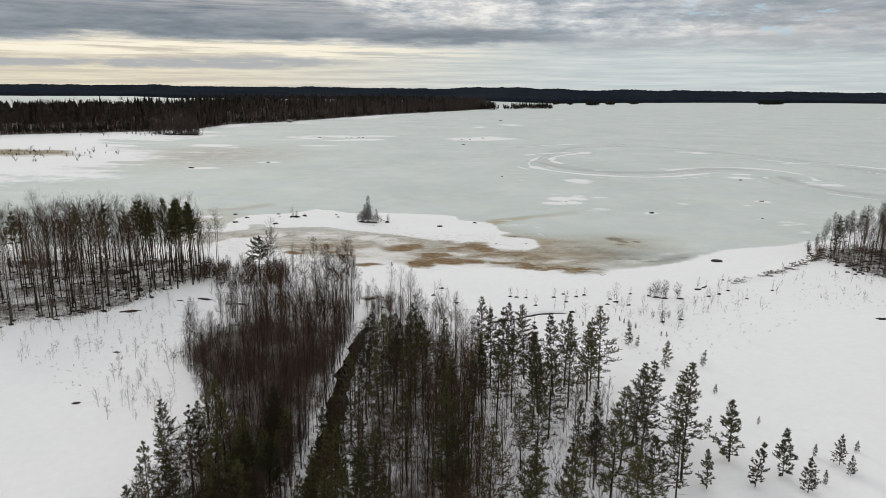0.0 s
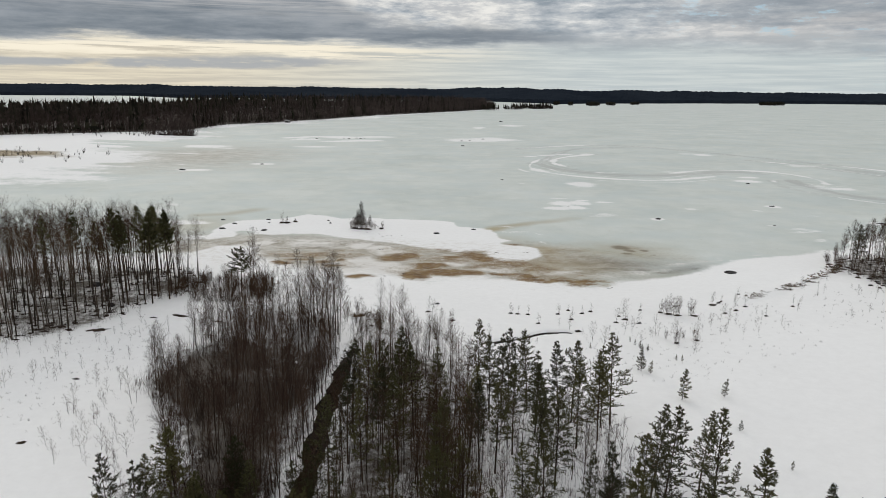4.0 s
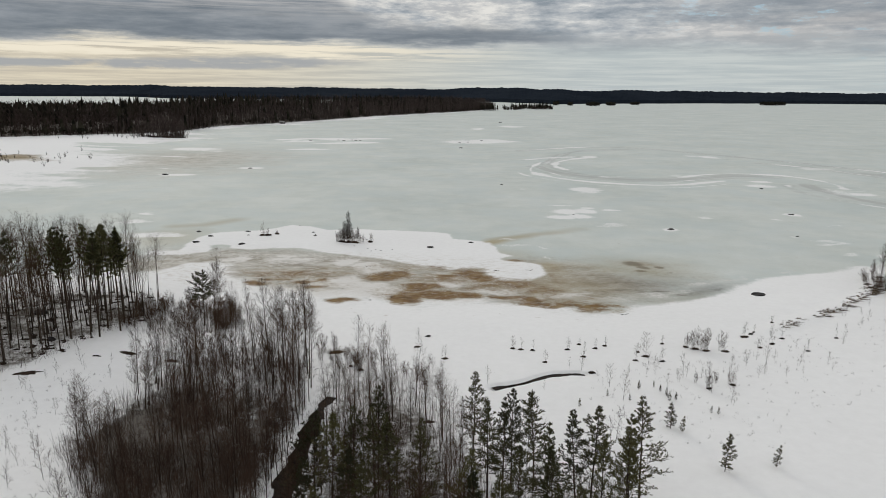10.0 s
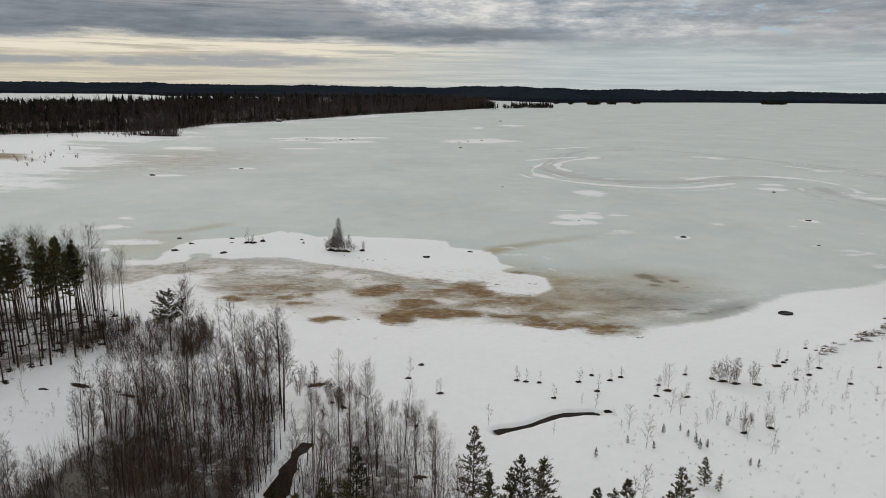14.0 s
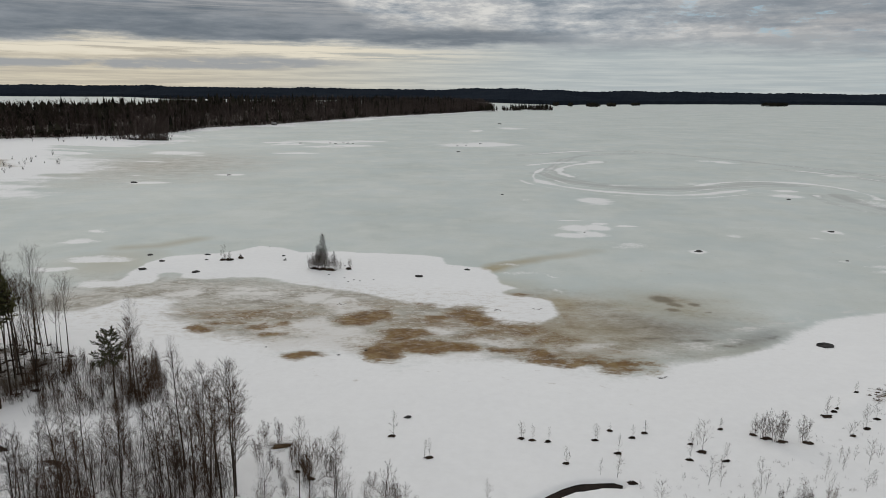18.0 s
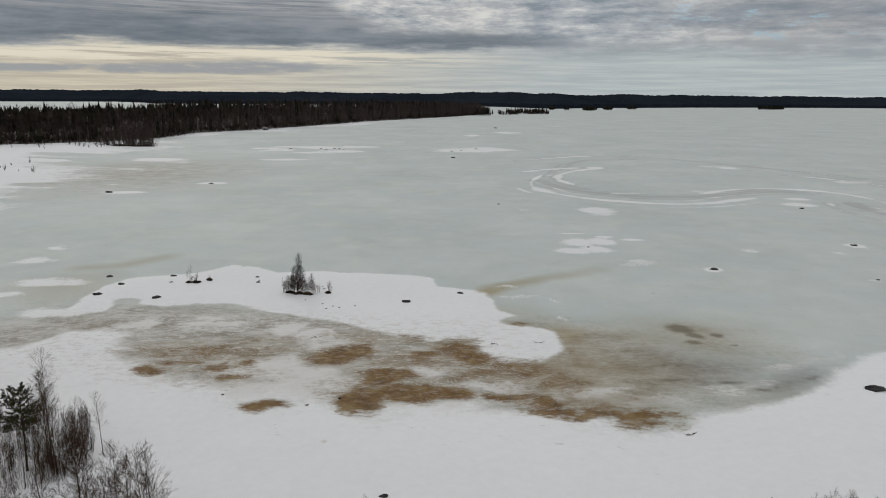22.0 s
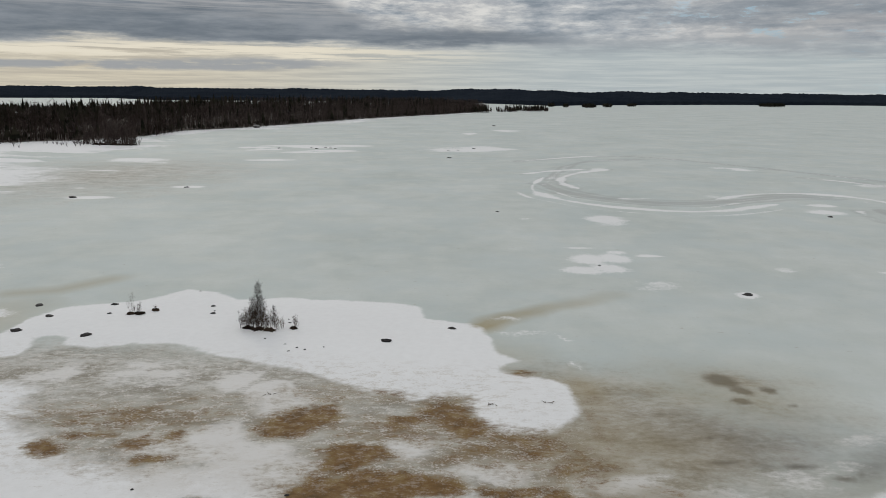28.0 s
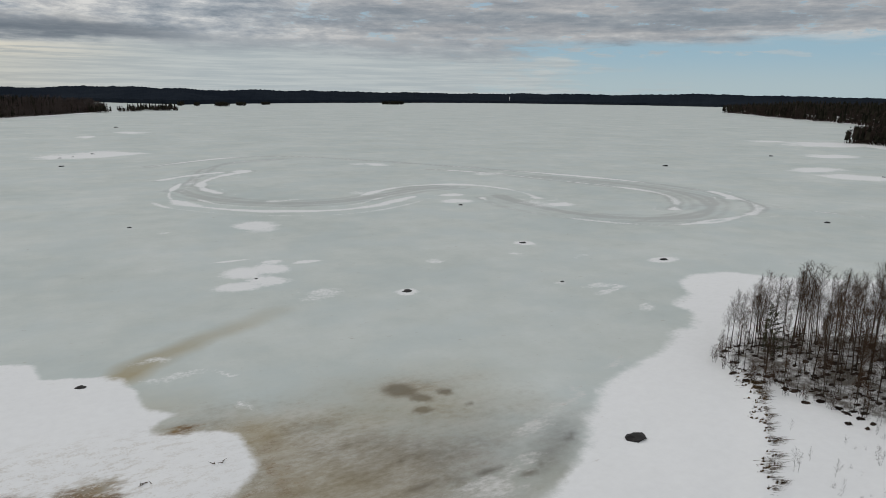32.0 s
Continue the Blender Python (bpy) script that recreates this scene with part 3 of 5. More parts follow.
    f["seep"] = np.maximum(f["seep"], np.clip(0.8 - np.hypot((x + 150) / 45, (y - 425) / 60) * 0.3, 0, 1) * 0.9)
    f["seep"] = np.maximum(f["seep"], np.clip(1 - np.hypot((sx - 51) / 13, (sy - 187) / 10), 0, 1) * 0.8)
    f["stain"] = stain
    wet = zero.copy()
    for s in SOAKED:
        cx, cy, rx, ry, turn = s
        c, d = math.cos(turn), math.sin(turn)
        u, v = ((sx - cx) * 0.5 + (x - cx) * 0.5), ((sy - cy) * 0.5 + (y - cy) * 0.5)
        wet = np.maximum(wet, (0.75 if ry < 0.8 else 1.1) * np.exp(-(((u * c + v * d) / rx) ** 2 + ((v * c - u * d) / ry) ** 2)))
    wet = np.maximum(wet, np.clip(1.1 - np.hypot((sx - 55) / 16, (sy - 165 - 0.5 * (sx - 55)) / 7.5), 0, 1) * 0.5)
    wet = np.maximum(wet, np.clip(1.1 - np.hypot((sx - 44) / 30, (sy - 170) / 17), 0, 1) * 0.4)
    f["wet"] = wet
    drift = zero.copy()
    for s in DRIFTS + DRIFT_RING + DRIFTS_FAR:
        wob = min(s[2], s[3]) * (0.3 if s[1] < 450 else 0.9)
        px, py = x + ripple(x, y, 0.55 / s[2], 81, 3) * wob * 1.5, y + ripple(x, y, 0.55 / s[3], 83, 3) * wob
        drift = np.maximum(drift, spot(px, py, *s) * (1.0 if s[1] < 450 else 0.9))
    for s in SLUSH + SLUSH_WEST:
        drift = np.maximum(drift, spot(sx, sy, *s) * (0.6 if s in SLUSH else 0.85))
    scrape = zero.copy()
    for pts, width, white, grey in RUTS_WEST + RUTS_EAST + RUTS_FAINT:
        d, at = line_distance(x, y, rounded(pts))
        d = d + ripple(x, y, 0.05, 44, 2) * 2.4
        swell = 0.62 + 0.76 * lattice(at * 9, at * 0 + width * 3, 1.0, 19)
        ridge = np.clip(1.12 - 0.85 * np.abs(d) / (width * np.clip(1.5 * swell - 0.45, 0.3, 1.6)), 0, 1)
        drift = np.maximum(drift, ridge * np.clip(white * swell, 0, 1.0))
        drift = np.maximum(drift, np.clip(1.0 - np.abs(d - width * 2.6) / (width * 0.7), 0, 1) * white * 0.5 * swell)
        scrape = np.maximum(scrape, np.clip(1.3 - d / (width * 2.2), 0, 1) * grey * (0.7 + 0.5 * swell) * (0.72 + 0.28 * np.sin(d * 1.15)))
    f["drift"], f["scrape"] = drift, scrape
    # litter under the stands, raised to paint in shade from the twigs
    litter_shade = zero.copy()
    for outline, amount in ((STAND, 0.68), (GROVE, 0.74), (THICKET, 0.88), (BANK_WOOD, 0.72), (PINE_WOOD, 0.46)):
        litter_shade = np.maximum(litter_shade, np.clip(inside_by(x, y, outline) / 5 + 0.3, 0, 1) * amount * (np.clip((126 - y) / 18, 0.4, 1) if outline in (THICKET, BANK_WOOD) else 1))
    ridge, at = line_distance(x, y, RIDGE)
    litter_shade = np.maximum(litter_shade, np.clip(0.7 - ridge / 2.2, 0, 1) * (0.2 + 0.8 * at))
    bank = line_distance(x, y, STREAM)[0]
    litter_shade = np.maximum(litter_shade, np.clip(0.75 - np.abs(bank - 2.6) / 1.6, 0, 0.5))
    litter_shade = np.maximum(litter_shade, np.clip(inside_by(x, y, FOREST) / 12 + 0.4, 0, 1) * 0.95)
    f["litter_shade"] = litter_shade
    f["reed"] = np.clip(1.1 - np.hypot((x + ripple(x, y, 0.05, 99, 3) * 22 + 250) / 52, (y + ripple(x, y, 0.05, 98, 3) * 22 - 406) / 38), 0, 1) * 1.15
    # height
    z = np.clip(land_e / 14, 0, 1) * 0.55 + np.clip(bar_e / 5, 0, 1) * 0.3 + np.clip(flats / 60, 0, 1) * 1.5 + np.clip(flats / 300 - 0.1, 0, 1) * 7 + np.clip(head / 150, 0, 1) * 13 + np.clip(head / 15, 0, 1)
    z = z + np.clip(land / 6, 0, 1) * (ripple(x, y, 0.06, 71, 3) * 0.35 + ripple(x, y, 0.35, 77, 2) * 0.10)
    z = z + np.clip(0.35 - ridge * 0.12, 0, 1) * np.clip(land / 4, 0, 1)
    d, at = line_distance(x, y, STREAM)
    z = z - np.clip((stream_half(at) + 0.5 - d) / 0.9, 0, 1.4) * 0.75
    d, at = line_distance(x, y, DITCH)
    half = 0.08 + 0.3 * np.abs(np.cos(at * 4.2 + 0.3)) + ripple(x, y, 0.5, 3, 2) * 0.35
    z = np.where(d < half + 0.8, np.minimum(z, 0.42 - np.clip((half + 0.45 - d) / 0.45, 0, 1) * 0.55 + np.clip(d - half - 0.45, 0, 1) * 0.6), z)
    return f, z


# outlines of the woods, and the line of the low ridge
STAND = [(-104, 112), (-80, 106), (-64.5, 112), (-57, 121), (-54, 133), (-48, 143), (-49, 152), (-58, 159), (-76, 160), (-104, 158)]
GROVE = [(98, 177), (94.2, 170), (93.6, 163), (94, 155), (95.5, 147), (108, 139), (128, 132), (138, 150), (126, 172), (112, 180)]
THICKET = [(-41, 97), (-40, 110), (-37, 119), (-32, 126), (-26, 131), (-19, 125), (-16, 117), (-14.8, 110), (-15.4, 97), (-15.2, 40), (-25.5, 40), (-26.5, 62), (-28.5, 76), (-33, 87)]
BANK_WOOD = [(-11.6, 109), (-9.5, 114), (-5, 116.5), (2, 109), (5, 98), (5, 80), (6, 40), (-11.6, 40)]
PINE_WOOD = [(0, 98), (12, 96), (22, 90), (23, 70), (22, 40), (-2, 40), (-3, 70)]
FRINGE = [(-53, 152), (-38, 152), (-31, 139), (-39, 134), (-47, 134)]
FOREST_EDGE = [(-620, 400), (-420, 478), (-342, 528), (-300, 580), (-264, 625), (-245, 700), (-243, 785), (-205, 850), (-155, 985), (-110, 1130), (-50, 1260), (15, 1385), (70, 1530), (122, 1690)]
FOREST = FOREST_EDGE + [(40, 1760), (-200, 1550), (-420, 1350), (-760, 1120), (-1000, 700)]
RIDGE = [(57, 138.5), (70.3, 147.6), (77.8, 153.0), (88.5, 161.6), (93.8, 168.0)]


GROUND = {}


def ground_z(x, y):
    """The height of the ground's own mesh at a place."""
    xs, ys, z = GROUND["x"], GROUND["y"], GROUND["z"]
    i = min(max(int(np.searchsorted(xs, x)) - 1, 0), len(xs) - 2)
    j = min(max(int(np.searchsorted(ys, y)) - 1, 0), len(ys) - 2)
    a, b = (x - xs[i]) / (xs[i + 1] - xs[i]), (y - ys[j]) / (ys[j + 1] - ys[j])
    return float((z[j, i] * (1 - a) + z[j, i + 1] * a) * (1 - b) + (z[j + 1, i] * (1 - a) + z[j + 1, i + 1] * a) * b)


def link_mesh(name, verts, faces, mat, smooth=False):
    me = bpy.data.meshes.new(name)
    me.from_pydata(verts, [], faces)
    me.materials.append(mat)
    if smooth:
        me.polygons.foreach_set("use_smooth", [True] * len(me.polygons))
    return me


def make_ground():
    xs = graded([(-4900, 900), (-1300, 60), (-420, 9), (-150, 1.6), (-70, 0.7), (-18, 0.45), (-9, 0.7), (8, 0.4), (25, 0.7), (70, 1.1), (150, 1.7), (270, 6), (720, 60), (1800, 500), (4900, 1)])
    ys = graded([(-4900, 900), (-400, 60), (0, 4), (44, 0.9), (113, 0.35), (123, 0.9), (130, 0.8), (235, 1.5), (400, 3), (560, 6), (640, 10), (1000, 60), (1800, 400), (4900, 1)])
    gx, gy = np.meshgrid(xs, ys)
    x, y = gx.ravel(), gy.ravel()
    f, z = ground_fields(x, y)
    w, h = len(xs), len(ys)
    GROUND.update(x=xs, y=ys, z=z.reshape(h, w))
    idx = np.arange(w * h).reshape(h, w)
    quads = np.stack([idx[:-1, :-1], idx[:-1, 1:], idx[1:, 1:], idx[1:, :-1]], -1).reshape(-1, 4)
    me = bpy.data.meshes.new("ground")
    me.vertices.add(w * h)
    me.vertices.foreach_set("co", np.stack([x, y, z], -1).ravel())
    me.loops.add(quads.size)
    me.loops.foreach_set("vertex_index", quads.ravel())
    me.polygons.add(len(quads))
    me.polygons.foreach_set("loop_start", np.arange(len(quads)) * 4)
    me.update(calc_edges=True)
    me.polygons.foreach_set("use_smooth", [True] * len(quads))
    for key, values in f.items():
        me.attributes.new(key, "FLOAT", "POINT").data.foreach_set("value", np.asarray(values, np.float32))
    me.materials.append(SNOW_ICE)
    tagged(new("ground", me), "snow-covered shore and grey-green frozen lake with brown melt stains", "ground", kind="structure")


make_ground()


def water_strip(name, points, half, level, label):
    """A flat sheet along a line, a little wider than the hollow that holds it."""
    verts, faces = [], []
    for k, (x, y) in enumerate(points):
        (ax, ay), (bx, by) = points[max(k - 1, 0)], points[min(k + 1, len(points) - 1)]
        dx, dy = bx - ax, by - ay
        s = math.hypot(dx, dy)
        verts += [(x + dy / s * half, y - dx / s * half, level), (x - dy / s * half, y + dx / s * half, level)]
        if k:
            faces.append((2 * k - 2, 2 * k - 1, 2 * k + 1, 2 * k))
    tagged(new(name, link_mesh(name, verts, faces, WATER)), label, "stream", kind="structure")


water_strip("stream_water", STREAM, 2.6, 0.12, "dark open stream water between snowy banks")
water_strip("ditch_water", DITCH, 1.0, 0.2, "narrow dark meltwater ditch in the snow field")

# ---- builders ----


class Shape:
    """Vertices and faces of one part, gathered piece by piece."""

    def __init__(self):
        self.v, self.f = [], []

    def tube(self, points, radii, sides=5, capped=True):
        """A tapered tube through the points."""
        start = len(self.v)
        for k, p in enumerate(points):
            a, b = points[max(k - 1, 0)], points[min(k + 1, len(points) - 1)]
            d = (b - a).normalized()
            u = d.cross(Vector((0.31, 0.87, 0.38))).normalized()
            w = d.cross(u)
            for s in range(sides):
                t = 2 * math.pi * s / sides
                self.v.append(p + (u * math.cos(t) + w * math.sin(t)) * radii[k])
            if k:
                for s in range(sides):
                    i, j = start + (k - 1) * sides, start + k * sides
                    self.f.append((i + s, i + (s + 1) % sides, j + (s + 1) % sides, j + s))
        if capped:
            self.f.append(tuple(range(start, start + sides))[::-1])
            self.f.append(tuple(range(len(self.v) - sides, len(self.v))))

    def spike(self, base, tip, r):
        """A thin three-sided spike, for a twig or a spray of needles."""
        d = tip - base
        u = d.cross(Vector((0.36, 0.48, 0.8)))
        u = u.normalized() * r if u.length > 1e-6 else Vector((r, 0, 0))
        w = d.normalized().cross(u)
        i = len(self.v)
        self.v += [base + u, base - u * 0.5 + w * 0.87, base - u * 0.5 - w * 0.87, tip]
        self.f += [(i, i + 1, i + 3), (i + 1, i + 2, i + 3), (i + 2, i, i + 3)]

    def sliver(self, base, tip, r, rng):
        """The finest twig or needle."""
        side = (tip - base).cross(unit(rng))
        side = side.normalized() * r if side.length > 1e-6 else Vector((r, 0, 0))
        i = len(self.v)
        self.v += [base + side, base - side, tip]
        self.f.append((i, i + 1, i + 2))

    def dome(self, cx, cy, cz, rx, ry, h, rng, sides=9, sink=0.1, grown=True):
        """A low ragged mound that dips under its support, with or without short dead growth on it."""
        for _ in range(sides if grown else 0):
            a, q = rng.uniform(0, 6.283), math.sqrt(rng.random())
            b = Vector((cx + math.cos(a) * rx * q, cy + math.sin(a) * ry * q, cz))
            self.spike(b, b + Vector((rng.uniform(-0.5, 0.5) * rx, rng.uniform(-0.4, 0.4) * ry, h + rng.uniform(0.05, 0.3))), 0.03)
        i = len(self.v)
        for ring, (q, t) in enumerate(((1.0, -sink), (0.8, h * 0.55), (0.42, h * 0.95))):
            for s in range(sides):
                a = 2 * math.pi * s / sides + ring * 0.3
                k = q * rng.uniform(0.35, 1.3)
                self.v.append(Vector((cx + math.cos(a) * rx * k, cy + math.sin(a) * ry * k, cz + t * rng.uniform(0.5, 1.7))))
            if ring:
                for s in range(sides):
                    a, b = i + (ring - 1) * sides, i + ring * sides
                    self.f.append((a + s, a + (s + 1) % sides, b + (s + 1) % sides, b + s))
        self.f.append(tuple(range(i + 2 * sides, i + 3 * sides)))

    def mesh(self, name, mat, smooth=False):
        return link_mesh(name, [tuple(p) for p in self.v], self.f, mat, smooth)


def part(name, shape, mat, parent, label="", smooth=False):
    ob = new(name, shape.mesh(name, mat, smooth))
    ob.parent = parent
    if label:
        tagged(ob, label)
    return ob


def unit(rng):
    while True:
        p = Vector((rng.uniform(-1, 1), rng.uniform(-1, 1), rng.uniform(-1, 1)))
        if 0.05 < p.length < 1:
            return p.normalized()


def bent(base, way, length, up, rng, steps=3, shake=0.12):
    """Points of a limb that leaves along way and bends upwards (or down, for up below 0)."""
    pts, p, d = [base], base.copy(), way.normalized()
    for _ in range(steps):
        d = (d + Vector((0, 0, up)) + unit(rng) * shake).normalized()
        p = p + d * (length / steps)
        pts.append(p.copy())
    return pts


def grow_bare(rng, height, girth, start, limbs, spread, up, twigs, twig_len, twig_r, forks=1, lean=0.03):
    """A leafless tree: stems, limbs and the twigs of its crown."""
    wood, crown = Shape(), Shape()
    for stem in range(forks):
        h = height * (1 if stem == 0 else rng.uniform(0.6, 0.95))
        turn = rng.uniform(0, 6.28)
        tilt = lean + (0.0 if forks == 1 else rng.uniform(0.03, 0.13))
        foot = Vector((math.cos(turn), math.sin(turn), 0)) * (0.0 if stem == 0 else rng.uniform(0.15, 0.5))
        pts, p = [foot + Vector((0, 0, -0.4))], foot.copy()
        d = Vector((math.cos(turn) * tilt, math.sin(turn) * tilt, 1)).normalized()
        pts.append(p.copy())
        steps = 7
        for _ in range(steps):
            d = (d + unit(rng) * 0.04 + Vector((0, 0, 0.05))).normalized()
            p = p + d * (h / steps)
            pts.append(p.copy())
        g = girth * (1 if stem == 0 else 0.7)
        radii = [g * 1.25, g] + [g * (1 - 0.95 * ((k + 1) / steps) ** 0.85) for k in range(steps)]
        wood.tube(pts, radii, 5)

        def on_stem(q):
            t = q * steps
            k = min(int(t), steps - 1)
            return pts[1 + k].lerp(pts[2 + k], t - k)

        n = max(6, int(limbs * (1 if stem == 0 else 0.6)))
        for k in range(n):
            f = (k + rng.random()) / n
            q = start + (0.97 - start) * f
            a = k * 2.4 + rng.uniform(-0.7, 0.7)
            # long rising limbs low in the crown, short steep ones towards the top
            length = spread * h * (min(1.0, 0.55 + f * 1.8) * (1 - f) ** 0.6 * 1.25 + 0.22) * rng.uniform(0.6, 1.3)
            limb = bent(on_stem(q), Vector((math.cos(a), math.sin(a), up + 0.9 * f + rng.uniform(-0.2, 0.45))), length, 0.12, rng, 3, 0.10)
            r = 0.007 + girth * 0.2 * (1 - q)
            crown.tube(limb, [r, r * 0.75, r * 0.5, r * 0.2], 3, False)
            m = max(3, int(twigs * (0.4 + 0.6 * length / (spread * h))))
            for j in range(m):
                t = (0.15 + 0.84 * (j + rng.random()) / m) * 3
                i = min(int(t), 2)
                b = limb[i].lerp(limb[i + 1], t - i)
                along = (limb[i + 1] - limb[i]).normalized()
                w = (along + unit(rng) * 0.8 + Vector((0, 0, 0.06))).normalized()
                ln = (0.42 * length * (1.2 - 0.24 * t) + 0.35 * twig_len) * rng.uniform(0.6, 1.25)
                e = b + (w + Vector((0, 0, 0.12))).normalized() * ln
                crown.spike(b, e, twig_r * 0.95)
                for z in range(8):
                    c = b.lerp(e, rng.uniform(0.12, 0.97))
                    v = (w + unit(rng) * 0.85 + Vector((0, 0, 0.06))).normalized()
                    crown.sliver(c, c + v * ln * rng.uniform(0.3, 0.75), twig_r * 0.75, rng)
        for _ in range(14):
            b = on_stem(rng.uniform(0.72, 0.98))
            crown.sliver(b, b + (Vector((0, 0, 1)) + unit(rng) * 0.45).normalized() * twig_len * rng.uniform(0.5, 1.1), twig_r, rng)
    return wood, crown


def needle_spray(crown, base, tip, size, rng, count):
    """Needles brushed forward along a branchlet, thickest towards its end."""
    way = (tip - base).normalized()
    for _ in range(count):
        b = base.lerp(tip, 0.15 + 0.85 * rng.random() ** 0.7)
        d = (way * 0.75 + unit(rng) * 0.8 + Vector((0, 0, 0.18))).normalized()
        crown.sliver(b, b + d * size * rng.uniform(0.5, 1.2), size * 0.17, rng)


def grow_pine(rng, height, girth, start, width, whorls, tufts, size, round_top=0.0):
    """A pine: straight stem, whorled limbs with flat branchlets, brushes of needles."""
    wood, crown = Shape(), Shape()
    pts, p, d = [Vector((0, 0, -0.4)), Vector((0, 0, 0))], Vector((0, 0, 0)), Vector((rng.uniform(-0.04, 0.04), rng.uniform(-0.04, 0.04), 1))
    steps = 6
    for _ in range(steps):
        d = (d + unit(rng) * 0.03).normalized()
        p = p + d * (height / steps)
        pts.append(p.copy())
    wood.tube(pts, [girth * 1.25, girth] + [girth * (1 - 0.92 * (k + 1) / steps) for k in range(steps)], 6)

    def on_stem(q):
        t = min(q, 0.999) * steps
        return pts[1 + int(t)].lerp(pts[2 + int(t)], t - int(t))

    # dead twiggy limbs below the crown
    for k in range(int(whorls * start / (1 - start) * 1.1)):
        a, q = rng.uniform(0, 6.28), rng.uniform(start * 0.3, start * 1.15)
        b = on_stem(q)
        e = b + Vector((math.cos(a), math.sin(a), rng.uniform(-0.35, 0.15))) * rng.uniform(0.3, 0.75) * width
        wood.spike(b, e, 0.018)
        for _ in range(4):
            c = b.lerp(e, rng.uniform(0.3, 0.95))
            wood.sliver(c, c + ((e - b).normalized() + unit(rng) * 0.8).normalized() * rng.uniform(0.15, 0.45), 0.008, rng)
    lop = rng.uniform(0, 6.28)
    for k in range(whorls):
        f = (k + rng.uniform(0, 0.9)) / whorls
        q = start + (0.985 - start) * f
        bulge = min(1.0, 0.55 + f * 1.7) * (1 - f) ** (0.95 - 0.45 * round_top) + 0.05
        n = rng.choice((3, 4, 4, 5)) if f < 0.85 else 3
        turn = rng.uniform(0, 6.28)
        for s in range(n):
            a = turn + s * 6.283 / n + rng.uniform(-0.5, 0.5)
            length = width * bulge * rng.uniform(0.45, 1.25) * (1 + 0.22 * math.cos(a - lop))
            limb = bent(on_stem(q), Vector((math.cos(a), math.sin(a), -0.12 + 0.8 * f + rng.uniform(-0.2, 0.2))), length, 0.11, rng, 3, 0.12)
            wood.tube(limb, [0.032 * (1.15 - f), 0.024 * (1.15 - f), 0.014, 0.006], 3, False)
            m = max(2, int(tufts * (0.3 + 0.7 * length / width)))
            for j in range(m):
                t = (0.28 + 0.72 * (j + rng.random()) / m) * 2.999
                i = int(t)
                b = limb[i].lerp(limb[i + 1], t - i)
                way = (limb[i + 1] - limb[i]).normalized()
                off = unit(rng)
                w = (way * 0.9 + Vector((off.x, off.y, off.z * 0.3 + 0.12))).normalized()
                e = b + w * (0.12 + 0.36 * length * (1.25 - t / 3)) * rng.uniform(0.6, 1.2)
                wood.sliver(b, e, 0.008, rng)
                needle_spray(crown, b, e, size * rng.uniform(0.75, 1.15), rng, 16)
    for _ in range(5):
        b = on_stem(rng.uniform(0.93, 0.99))
        needle_spray(crown, b, b + (Vector((0, 0, 1)) + unit(rng) * 0.4) * size, size * 0.9, rng, 12)
    return wood, crown


class Kind:
    """Trees of one kind: a few grown forms, each built at its first place and then copied."""

    def __init__(self, name, category, group, label, mats, seeds, grow, crown_name="crown"):
        self.name, self.category, self.group, self.label, self.mats = name, category, group, label, mats
        self.seeds, self.grow, self.first, self.crown_name = seeds, grow, {}, crown_name

    def plant(self, x, y, size, rng, label="", group="", sink=0.0):
        """size: the height, as a factor of the grown form."""
        seed = rng.choice(self.seeds)
        wide = size * rng.uniform(0.9, 1.12)
        m = pose(x, y, ground_z(x, y) - sink, 0, 0, rng.uniform(0, 360)) @ Matrix.Diagonal((wide, wide, size, 1))
        if seed in self.first:
            # copies inherit the first one's scale, so it is taken out here
            ob = copy_thing(self.first[seed], m @ Matrix.Diagonal((*(1 / k for k in self.first[seed].scale), 1)))
        else:
            ob = new(self.name)
            ob.empty_display_size = 0.3
            wood, crown = self.grow(random.Random(seed))
            part("trunk", wood, self.mats[0], ob)
            part(self.crown_name, crown, self.mats[1], ob)
            ob.matrix_basis = m
            self.first[seed] = ob
        tagged(ob, label or self.label, self.category, group or self.group)
        return ob


def scatter(outline, count, apart, rng, keep=None):
    """Places inside an outline, no nearer to one another than apart."""
    xs, ys = [p[0] for p in outline], [p[1] for p in outline]
    out, cells = [], {}
    tries = np.array([(rng.uniform(min(xs), max(xs)), rng.uniform(min(ys), max(ys))) for _ in range(count * 8)])
    for x, y in tries[inside_by(tries[:, 0], tries[:, 1], outline) > 0.3].tolist():
        if len(out) >= count:
            break
        if keep and not keep(x, y):
            continue
        i, j = int(x // apart), int(y // apart)
        near = [p for u in (i - 1, i, i + 1) for v in (j - 1, j, j + 1) for p in cells.get((u, v), ())]
        if all((x - a) ** 2 + (y - b) ** 2 > apart * apart for a, b in near):
            out.append((x, y))
            cells.setdefault((i, j), []).append((x, y))
    return out


